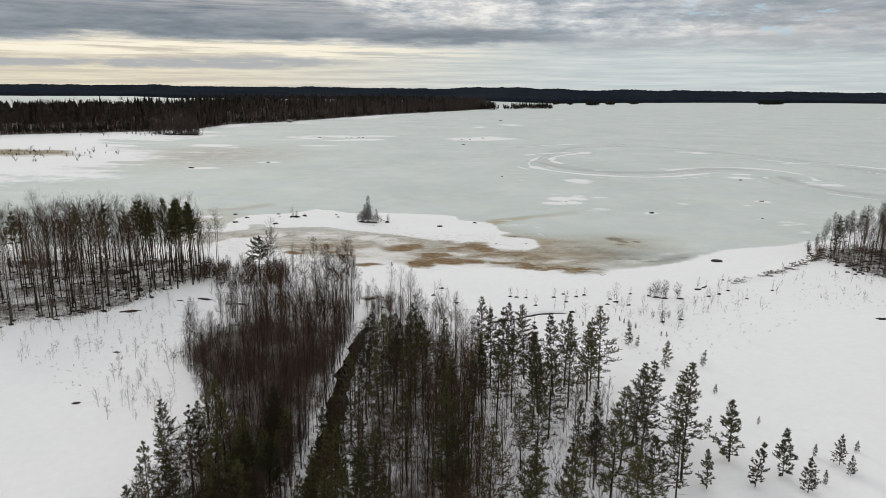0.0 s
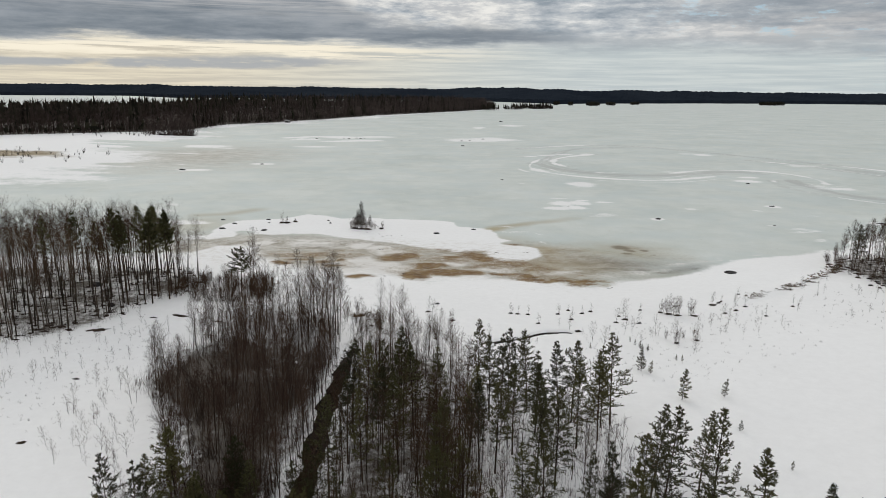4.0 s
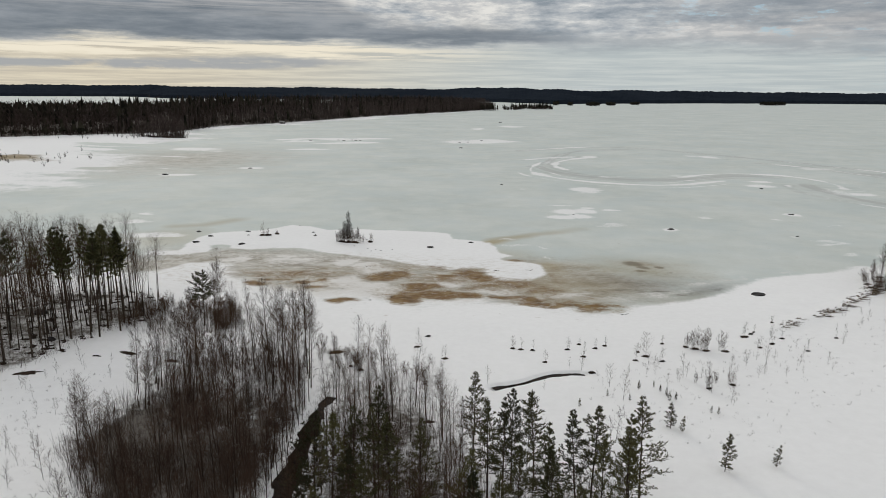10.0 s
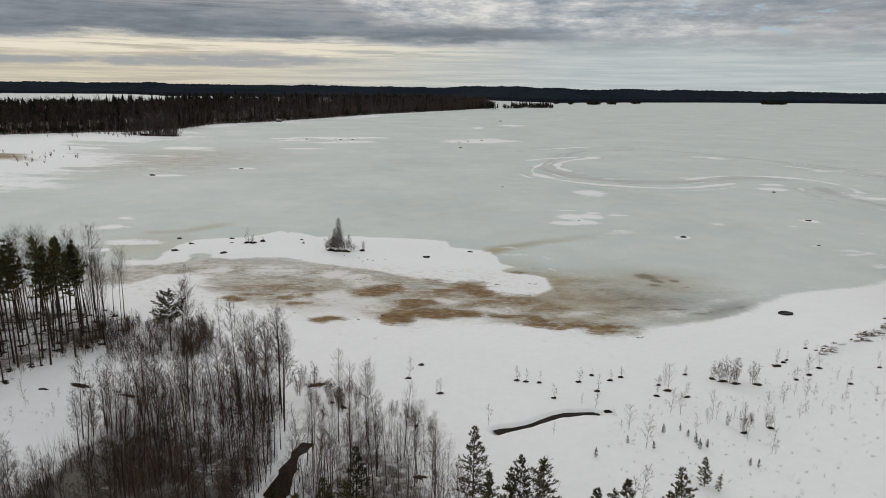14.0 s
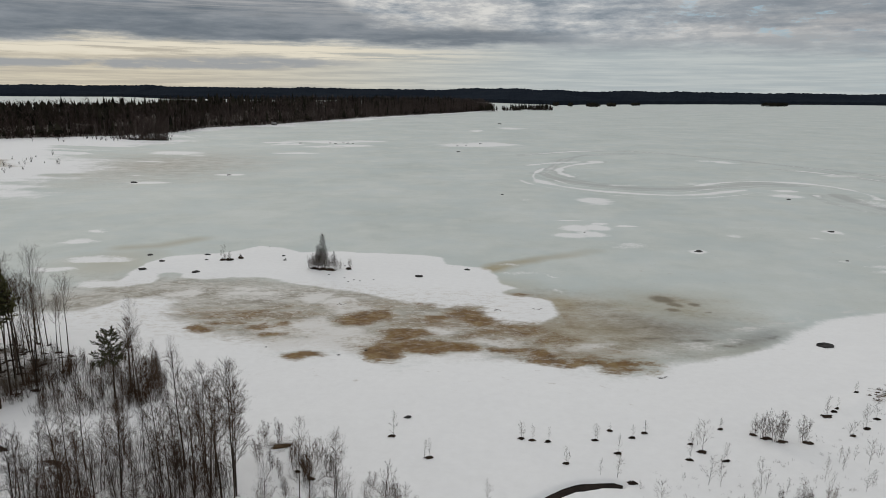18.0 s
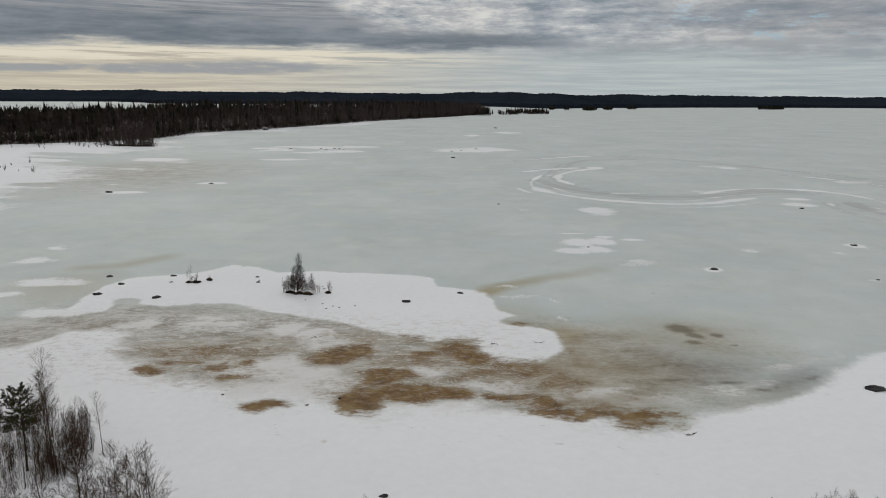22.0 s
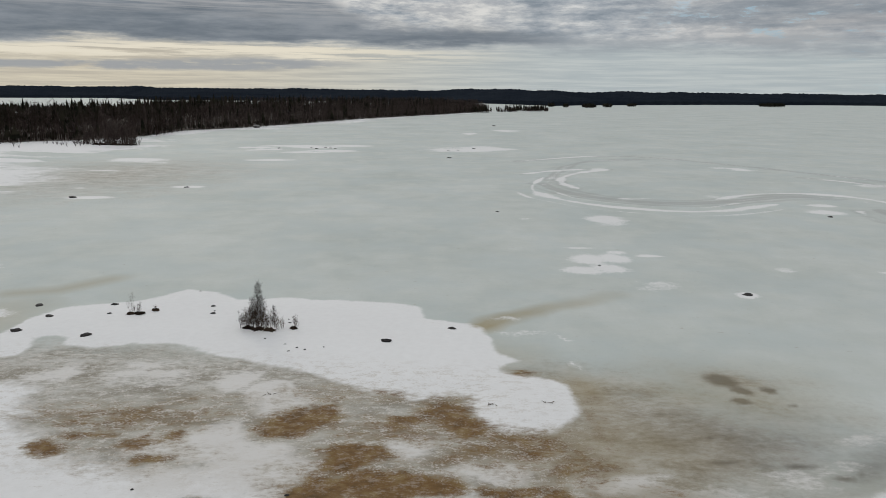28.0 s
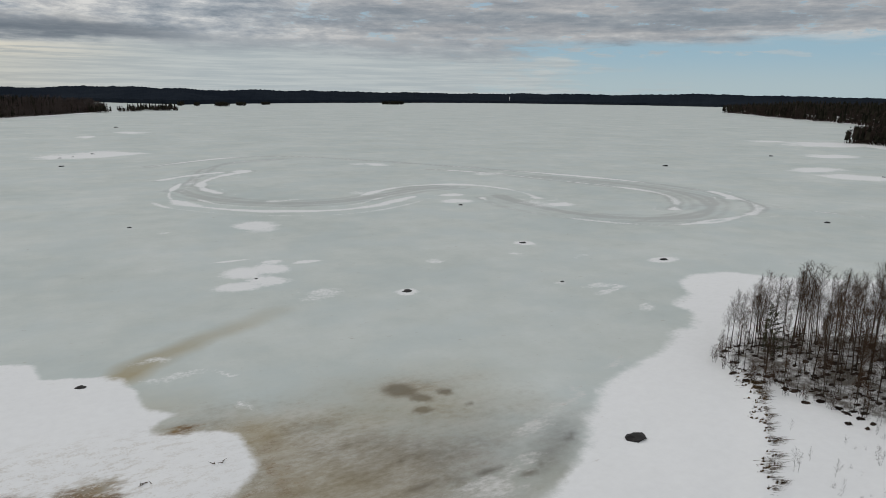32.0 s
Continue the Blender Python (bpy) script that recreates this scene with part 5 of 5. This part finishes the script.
    for x, y in ((-10.6, 64.5), (-10.9, 58.8), (-9.8, 56.7), (-10.8, 52.5), (-7.8, 50.3), (-8.3, 61.2), (-16.2, 58.8), (-7, 54.8), (-9.4, 49), (-16.8, 64), (-17.4, 52)):
        PINE.plant(x, y, rng.uniform(0.75, 0.95), rng, "dark conifer leaning over the stream")
    for x, y in scatter([(-3, 46), (18, 46), (21, 66), (19, 80), (4, 88), (-4, 70)], 10, 2.4, rng):
        PINE.plant(x, y, rng.uniform(0.7, 1.1), rng, "dark young pine crowding the stream bank")
    for x, y in scatter([(-35, 134), (-30, 139), (-33, 146), (-41, 146), (-44, 138)], 16, 1.3, rng):
        YOUNG_BIRCH.plant(x, y, rng.uniform(0.45, 0.8), rng, "small leafless birch in the shore scrub", "small birches of the shore scrub")
    for x, y in scatter(PINE_WOOD, 120, 1.0, rng, lambda a, b: b > 46):
        SAPLING.plant(x, y, rng.uniform(1.2, 2.6), rng, "thin leafless young birch between the pines", "young birches between the pines")
    ROUND_PINE.plant(-38.5, 139.2, 1.03, rng)
    YOUNG_BIRCH.plant(-36.2, 140, 1.38, rng, "slim leafless birch beside a round pine")
    # young pines on the open snow
    for x, y, h in ((32.6, 94.1, 4.4), (38.5, 94.9, 2.6), (29.9, 103.8, 3.3), (31.7, 68.4, 7.1), (36.3, 65.7, 5.6), (32.4, 63.5, 5.1), (36.8, 85.7, 1.4), (37.4, 62.6, 3.9), (31.6, 74.7, 2.4), (38.7, 77, 1.2), (41.8, 69.8, 1.6), (43.7, 68.1, 3.6), (43.6, 65.8, 2.4), (40, 64.1, 1.7), (47.1, 70.7, 1.4), (37.8, 66.8, 0.9), (27.3, 63.2, 4.3), (31, 102.9, 2.0), (29, 76, 1.5)):
        YOUNG_PINE.plant(x, y, h / 4.0, rng)
    for x, y in ((29.1, 114.8), (31.4, 115.6), (31.8, 114.1), (32.2, 112.7), (32.2, 111.3), (33.1, 111.6), (26.9, 111.2), (24.3, 112.5), (20, 109.6), (36.3, 107.7), (37.1, 107.5)):
        YOUNG_PINE.plant(x, y, rng.uniform(0.25, 0.36), rng, "tiny pine seedling poking out of the snow", "pine seedlings on the snow field")


plant_woods()


def make_mound(name, x, y, rx, ry, h, mat, rng, label, category, group=""):
    shape = Shape()
    shape.dome(0, 0, 0, rx, ry, h, rng, 23, 0.12, False)
    ob = new(name, shape.mesh(name, mat))
    ob.matrix_basis = pose(x, y, ground_z(x, y), 0, 0, rng.uniform(-20, 20))
    return tagged(ob, label, category, group)


def plant_field():
    rng = random.Random(31)
    tufted = [(17.6, 124, 2.3), (21.8, 129.1, 2.3), (24.1, 131.6, 1.3), (23.8, 126.2, 2.7), (26.4, 130, 2), (28.2, 131.1, 2), (31.4, 125.1, 3.2), (33.5, 126.9, 4.6), (32.8, 128.6, 1.8), (37.7, 132.2, 1.7), (35.5, 125, 2.5), (52.6, 136, 3.1), (55, 138, 1.7), (60.5, 143.1, 1.8), (55.7, 132.8, 3.9), (52.9, 130.8, 2.4), (58.6, 135.5, 3.3), (68, 136.1, 1.4), (60.1, 130, 2.4), (13.3, 129.4, 2.5), (14.5, 129, 2.2), (16.3, 128.7, 2), (-1.7, 129.6, 3.5), (2.6, 124.8, 2.6)]
    for x, y, h in tufted:
        r = 0.36 + 0.09 * h * rng.uniform(0.6, 1.4)
        if abs(x - 52.6) < 0.1:
            r = 1.1
        make_mound("hummock", x, y, r * 0.85, r * 0.46, 0.17, MOUND, rng, "low dark heather hummock melted out of the snow", "hummock", "hummocks on the snow field")
        SAPLING.plant(x + 0.1, y + 0.15, h / 3.0 * 0.85, rng, "thin leafless sapling on a dark hummock")
        if rng.random() < 0.4:
            SAPLING.plant(x + rng.uniform(-0.5, 0.5), y + rng.uniform(-0.3, 0.3), h / 3.0 * 0.7, rng, "thin leafless sapling on a dark hummock")
    for x, y, h in ((31.8, 120.4, 3.3), (32.9, 120, 3), (36.5, 118.8, 3.6), (38.7, 114.6, 4.1), (44.2, 121, 2.7), (39.9, 110.4, 2.9), (25.3, 115.7, 3.4), (26.1, 111.4, 4), (22.4, 100.2, 4.8), (47.4, 123.4, 2.4), (49.8, 125.3, 1.8), (50.9, 124.4, 3), (47.4, 119.1, 1.7), (16.1, 114.4, 1.6), (33.6, 128.6, 2.7), (8.5, 116.4, 2.6), (22.6, 121.6, 3.0), (20.9, 122, 1.8)):
        SAPLING.plant(x, y, h / 3.0, rng)
    for x, y, h in ((-44.6, 88.2, 4.2), (-45.9, 96.4, 3.2), (-37, 79.7, 3.2), (-34.8, 76.7, 3.5), (-33.5, 78.2, 3.1), (-38.8, 91.2, 4.8), (-40.7, 85.5, 2.9), (-35.2, 83.9, 2.9), (-40.6, 76.6, 3.1), (-38.9, 78.9, 2.8), (-63.9, 98.2, 2.3), (-59.2, 108.4, 2), (-55.7, 100.7, 1.4), (-64.4, 106.9, 2), (-42.1, 95.4, 3.2), (-32.2, 83.9, 3.7)):
        SAPLING.plant(x, y, h / 3.0, rng, "", "saplings on the snowy clearing")
    clearing = [(-46, 97), (-44, 114), (-38, 124), (-48, 132), (-56, 121), (-64, 110), (-75, 104), (-60, 92)]
    for x, y in scatter(clearing, 42, 1.6, rng):
        SAPLING.plant(x, y, rng.uniform(0.45, 0.95), rng, "", "saplings on the snowy clearing")
    for x, y in scatter([(-37, 84), (-45, 98), (-48, 92), (-44, 80), (-34, 70), (-30, 72)], 20, 1.2, rng):
        SAPLING.plant(x, y, rng.uniform(0.4, 0.9), rng, "", "saplings on the snowy clearing")
    for x, y in scatter([(18, 113), (60, 118), (64, 134), (50, 128), (24, 120)], 24, 2.0, rng):
        SAPLING.plant(x, y, rng.uniform(0.3, 0.75), rng)
    for x, y in scatter([(66, 130), (110, 125), (100, 145), (84, 155), (70, 145)], 30, 2.5, rng):
        SAPLING.plant(x, y, rng.uniform(0.35, 0.95), rng, "", "saplings on the shore field")
    for x, y, h in ((41.3, 130.9, 3.1), (42, 129.9, 4.4), (42.9, 129.5, 4.6), (43.9, 129.9, 4.1), (46, 129.2, 4), (37.7, 117.3, 2.1), (38.8, 115.5, 3.3), (42.4, 116.6, 3.2), (40.6, 117.4, 1.9)):
        BUSH.plant(x, y, h / 3.2 * 0.85, rng)
    for x, y, r in ((42.2, 130, 1.05), (43.6, 129.2, 0.9), (46.6, 128.9, 0.9), (41, 130.9, 0.7), (-9.5, 120.6, 0.7), (-11.2, 122, 0.5), (-0.2, 115.6, 0.5), (23.9, 120.5, 0.8), (54.2, 137.2, 0.6), (38.9, 115.3, 0.6), (42.6, 116.4, 0.6)):
        make_mound("hummock", x, y, r * 0.75, r * 0.38, 0.2, MOUND, rng, "dark hummock under willow bushes in the snow", "hummock", "hummocks on the snow field")
    for x, y in scatter(FRINGE, 60, 0.85, rng):
        BUSH.plant(x, y, rng.uniform(0.5, 1.05), rng, "", "bushes fringing the bay")
    for x, y in ((-11.5, 117.5), (-9.5, 119.5), (-12.8, 121), (-10.5, 122), (-3, 118), (-1, 116.5), (1.5, 114), (-15.8, 124), (-14, 122.5), (-14.6, 127.6), (-16.2, 128), (-11.2, 121.8), (-9.7, 120.5), (-9.2, 123.4), (-0.2, 115.7), (-10.3, 121.4), (-7.9, 121), (-12.2, 124.2)):
        BUSH.plant(x, y, rng.uniform(0.7, 1.1), rng)
    for x, y in scatter([(-37.5, 137), (-33.5, 137), (-32.5, 142), (-37, 144.5)], 10, 0.9, rng):
        BUSH.plant(x, y, rng.uniform(0.8, 1.5), rng, "", "bushes fringing the bay")
    for x, y in scatter([(-54, 134), (-49, 136), (-47, 148), (-52, 152)], 18, 0.9, rng):
        BUSH.plant(x, y, rng.uniform(0.6, 1.3), rng, "", "bushes at the foot of the birch wood")
    # islet tree and scrub on the snow bar
    for x, y, h in ((-23.6, 208, 1.0), (-22.9, 208.4, 0.72), (-24.3, 208.3, 0.66), (-20.6, 208.2, 0.5)):
        ISLET_TREE.plant(x, y, h, rng)
    for x, y in ((92.3, 168.5), (92.6, 165.5), (93.4, 171), (92.4, 163), (94.5, 173.5), (93, 160.5), (94.6, 167), (95.5, 164), (93.4, 158), (96.4, 171), (97.5, 174.5), (94.5, 155), (97, 152)):
        BUSH.plant(x, y, rng.uniform(0.7, 1.2), rng, "leafless dark bush at the grove's edge", "bushes round the grove")
    for x, y in ((92.7, 168.7), (91.7, 165.8), (96.0, 166.9), (95.3, 160.8), (93.3, 157.8), (95.5, 157.1), (95.6, 154.7), (95.0, 151.7), (95.0, 150.0), (92.3, 151.5), (93.1, 149.6), (99.8, 156.3), (102.7, 162.2), (96.5, 164.4), (103.3, 169.8), (107.8, 170.0), (106.8, 166.6), (105.1, 162.1)):
        r = rng.uniform(0.4, 0.8)
        make_mound("hummock", x, y, r, r * 0.7, 0.2, MOUND, rng, "dark heather hummock at the foot of bare aspens", "hummock", "hummocks at the grove")
    for x, y, h in ((-26.4, 208.2, 0.7), (-25.2, 207.6, 0.9), (-21.2, 207.5, 0.8), (-20, 207.4, 0.6), (-24.8, 207.9, 0.8), (-22, 207.6, 0.8), (-23.2, 207.8, 1.0), (-24.2, 208, 1.0), (-22.6, 208.2, 0.9), (-26, 208.4, 0.6), (-19.2, 208, 0.5), (-46.9, 215.6, 0.5), (-48, 216.1, 0.35), (-17, 208.3, 0.6), (-44.6, 217.3, 0.3)):
        BUSH.plant(x, y, h * 1.35, rng, "", "bushes on the snow bar")
    SAPLING.plant(-48.4, 215.6, 1.3, rng, "thin leafless sapling on the snow bar", "trees on the snow bar")
    for x, y, r in ((-23.4, 207.4, 1.6), (-21.2, 206.9, 1.3), (-25.2, 208, 1.0), (-17.3, 207.8, 0.7), (-46.8, 215.4, 1.2), (-48.2, 215.2, 0.8), (-44.5, 217.2, 0.8)):
        make_mound("hummock", x, y, r, r * 0.7, 0.35, MOUND, rng, "dark bare hummock on the snow bar", "hummock", "hummocks on the snow bar")


plant_field()
for gx, gy, gr in ((-238, 602, 7.0), (-226, 603, 8.0), (-219, 606, 6.0)):
    make_mound("islet_bank", gx, gy, gr, gr * 0.5, 0.9, MOUND, random.Random(int(gr * 10)), "dark bare bank of a wooded islet", "islet", "banks of the far islet")


def make_brush_pile(x, y, length, rng):
    """A low heap of cut twigs and straw, bent over to one side."""
    shape = Shape()
    shape.dome(0, 0, 0, length * 0.3, length * 0.1, 0.3, rng, 11, 0.12, False)
    for _ in range(170):
        b = Vector((rng.gauss(0, length * 0.25), rng.gauss(0, length * 0.1), 0.0))
        tip = b + Vector((rng.gauss(0.3, 0.5), rng.gauss(0, 0.35), rng.uniform(0.2, 0.85)))
        shape.spike(b, tip, 0.014)
        shape.spike(b.lerp(tip, 0.8), tip + Vector((rng.uniform(0.1, 0.7), rng.gauss(0, 0.2), rng.uniform(-0.35, 0.05))), 0.011)
    ob = new("dead_brush", shape.mesh("dead_brush", STRAW))
    ob.matrix_basis = pose(x, y, ground_z(x, y), 0, 0, rng.uniform(-10, 20))
    tagged(ob, "low heap of dry brown twigs and grass on snow", "brush", kind="stuff")


make_brush_pile(-14.2, 127.2, 5.4, random.Random(61))


def make_boulder(x, y, rx, ry, h, rng, label, group="boulders in the ice"):
    bm = bmesh.new()
    bmesh.ops.create_icosphere(bm, subdivisions=2, radius=1.0)
    off = Vector((rng.uniform(0, 50), rng.uniform(0, 50), rng.uniform(0, 50)))
    for v in bm.verts:
        k = 1 + 0.5 * noise.noise(v.co * 1.3 + off) + 0.12 * noise.noise(v.co * 3.7 + off)
        v.co = Vector((v.co.x * k * rx, v.co.y * k * ry, max(-0.3, v.co.z * k * h)))
    me = bpy.data.meshes.new("boulder")
    bm.to_mesh(me)
    bm.free()
    me.materials.append(ROCK)
    ob = new("boulder", me)
    ob.matrix_basis = pose(x, y, ground_z(x, y), 0, 0, rng.uniform(-15, 15))
    return tagged(ob, label, "rock", group)


def place_boulders():
    rng = random.Random(41)
    make_boulder(66.6, 162.0, 1.4, 1.1, 0.46, rng, "large dark flat boulder on the snowy shore", "boulders on the shore")
    for x, y, r in ((-1, 202.2, 1.05), (9.8, 208.6, 0.8), (-62.2, 214, 0.95), (-63.6, 206.5, 1.1), (-50.9, 204.3, 1.05), (-52.2, 215.5, 0.5), (-34.9, 220.2, 0.6), (-33.6, 215.9, 0.6), (-54, 221.5, 0.8)):
        make_boulder(x, y, r * 0.85, r * 0.6, r * 0.35, rng, "dark boulder melted out of the snow bar", "boulders on the snow bar")
    for x, y, r in ((71, 231.1, 1.0), (-130.2, 354.2, 1.6), (-98.3, 384.8, 1.1), (14.8, 529.5, 1.5), (121.4, 259.4, 0.9), (141.4, 227, 1.0), (140.6, 324.5, 1.0), (231.7, 239.7, 1.1), (459, 421, 1.8), (78, 964, 2.6), (104.9, 222.3, 0.5), (-79, 592, 1.2), (-70, 597, 1.3), (-66, 594, 0.9), (-74, 600, 1.0), (-84, 598, 0.9), (-106, 592, 1.3), (15, 582, 1.1), (22, 588, 0.9), (34, 606, 1.3), (-68, 221, 0.8), (330, 400, 2.0), (395, 309, 1.2), (28, 330, 0.7), (46, 255, 0.4)):
        make_boulder(x, y, r, r * 0.8, r * 0.35, rng, "dark boulder frozen into the lake ice")
    make_boulder(-69.5, 144.5, 1.3, 1.0, 0.8, rng, "large rounded boulder among the birches", "boulders in the wood")
    make_boulder(-60.4, 131.5, 0.7, 0.6, 0.6, rng, "dark rounded boulder among the birches", "boulders in the wood")
    make_boulder(-0.2, 134.3, 0.52, 0.3, 0.24, rng, "dark boulder in the snow by the shore", "boulders on the shore")
    for x, y, rx, ry in ((-45.6, 126.2, 1.9, 0.6), (-38.1, 123.6, 1.4, 0.6), (0.6, 105.1, 0.8, 0.5), (-46.7, 80.8, 0.7, 0.4), (-50, 98.9, 0.6, 0.35), (79.4, 117.6, 1.6, 0.7), (-56.5, 118.5, 2.2, 1.0), (-50, 124.9, 0.9, 0.3)):
        make_mound("melt_patch", x, y, rx, ry, 0.1, MOUND, rng, "dark wet hollow melted open in the snow", "melt patch", "melted patches in the snow")
    for x, y in ((-15, 199), (-17.2, 200.5), (-13.6, 198.2), (-16, 197.5), (-21, 203), (-10.8, 199.3), (-18.6, 211), (-19.2, 212.8), (-41, 231), (-33.8, 217.4), (-8, 158.6), (-24, 159.5), (-12, 156.4)):
        make_boulder(x, y, rng.uniform(0.15, 0.32), rng.uniform(0.12, 0.2), 0.1, rng, "small dark stone showing through the snow", "stones on the snow bar")
    for x, y in ((21.8, 179.6), (14.5, 179), (35.9, 148.7), (-15.3, 182.4)):
        shape = Shape()
        for k in range(5):
            b = Vector((rng.uniform(-0.6, 0.6), rng.uniform(-0.3, 0.3), 0.02))
            shape.spike(b, b + Vector((rng.uniform(-1.0, 1.0), rng.uniform(-0.7, 0.7), rng.uniform(0.05, 0.35))), 0.06)
        ob = new("dead_branch", shape.mesh("dead_branch", TWIG))
        ob.matrix_basis = pose(x, y, ground_z(x, y))
        tagged(ob, "fallen dead branch lying on the snow bar", "branch", "branches on the snow bar")


place_boulders()


def make_undergrowth():
    """Uncountable small growth: thicket stems, dark tufts under the trees, straw on the low ridge."""
    rng = random.Random(51)
    brush = Shape()
    spots = scatter(THICKET, 3300, 0.16, rng, lambda a, b: b > 46 and (b < 106 or rng.random() < 0.6) and lattice(a, b, 0.24, 8) + rng.uniform(-0.1, 0.1) > 0.40)
    for x, y in spots:
        z = ground_z(x, y) - 0.1
        for _ in range(4):
            b = Vector((x + rng.uniform(-0.4, 0.4), y + rng.uniform(-0.4, 0.4), z))
            h = (0.8 + 5.0 * rng.random() ** 2.2) * (0.6 if x < -37 else 1)
            brush.spike(b, b + Vector((rng.uniform(-0.25, 0.25) * h, rng.uniform(-0.25, 0.25) * h, h)), 0.017)
    for outline, count, top in ((BANK_WOOD, 2200, 3.6), (FRINGE, 1100, 2.0), (STAND, 3600, 2.6), (GROVE, 1500, 2.4), (PINE_WOOD, 1500, 2.4)):
        for x, y in scatter(outline, count, 0.3, rng, lambda a, b: b > 46):
            z = ground_z(x, y) - 0.1
            for _ in range(3):
                b = Vector((x + rng.uniform(-0.4, 0.4), y + rng.uniform(-0.4, 0.4), z))
                h = 0.5 + (top - 0.5) * rng.random() ** 1.7
                brush.spike(b, b + Vector((rng.uniform(-0.25, 0.25) * h, rng.uniform(-0.25, 0.25) * h, h)), 0.018)
    tagged(new("thicket_undergrowth", brush.mesh("thicket_undergrowth", BRUSH)), "dense reddish-brown leafless undergrowth of thin stems", "undergrowth", kind="stuff")
    tufts = Shape()
    for a, b, wide in FEET:
        for _ in range(rng.choice((1, 2, 2, 3))):
            x, y, r = a + rng.gauss(0, 0.35), b + rng.gauss(0, 0.3), rng.uniform(0.25, 0.7) * wide
            tufts.dome(x, y, ground_z(x, y), r * rng.uniform(0.8, 1.35), r * 0.8, rng.uniform(0.04, 0.1), rng, 8)
    tagged(new("bare_ground_tufts", tufts.mesh("bare_ground_tufts", MOUND)), "dark mossy patches melted bare under the trees", "undergrowth", kind="stuff")
    straw = Shape()
    for _ in range(90):
        t = rng.random() ** 0.55 * (len(RIDGE) - 1)
        i = min(int(t), len(RIDGE) - 2)
        (ax, ay), (bx, by) = RIDGE[i], RIDGE[i + 1]
        x, y = ax + (bx - ax) * (t - i) + rng.gauss(0.2, 0.75), ay + (by - ay) * (t - i) + rng.gauss(0, 0.5)
        z = ground_z(x, y)
        r = rng.uniform(0.10, 0.30)
        straw.dome(x, y, z, r * 1.3, r * 0.6, 0.1, rng, 7)
        for _ in range(19):
            b = Vector((x + rng.gauss(0, 0.45), y + rng.gauss(0, 0.25), z - 0.05))
            straw.spike(b, b + Vector((rng.gauss(0.95, 0.4), rng.gauss(-0.55, 0.2), rng.uniform(0.02, 0.14))), 0.022)
    grass = Shape()
    for outline, count in (([(18, 100), (42, 98), (66, 118), (64, 140), (50, 132), (24, 122)], 260), ([(66, 122), (108, 126), (94, 148), (76, 148)], 150), ([(-46, 80), (-34, 78), (-46, 124), (-62, 116), (-66, 98)], 200)):
        for x, y in scatter(outline, count, 0.5, rng):
            z = ground_z(x, y) - 0.03
            for _ in range(rng.choice((3, 5, 9))):
                b = Vector((x + rng.gauss(0, 0.12), y + rng.gauss(0, 0.1), z))
                grass.spike(b, b + Vector((rng.gauss(0, 0.12), rng.gauss(0, 0.1), rng.uniform(0.12, 0.5))), 0.009)
    tagged(new("field_grass", grass.mesh("field_grass", BRUSH)), "sparse dead stalks poking through the snow", "grass", kind="stuff")
    tagged(new("ridge_straw", straw.mesh("ridge_straw", STRAW)), "dry brown reed straw lying along a low shore ridge", "reeds", kind="stuff")


make_undergrowth()
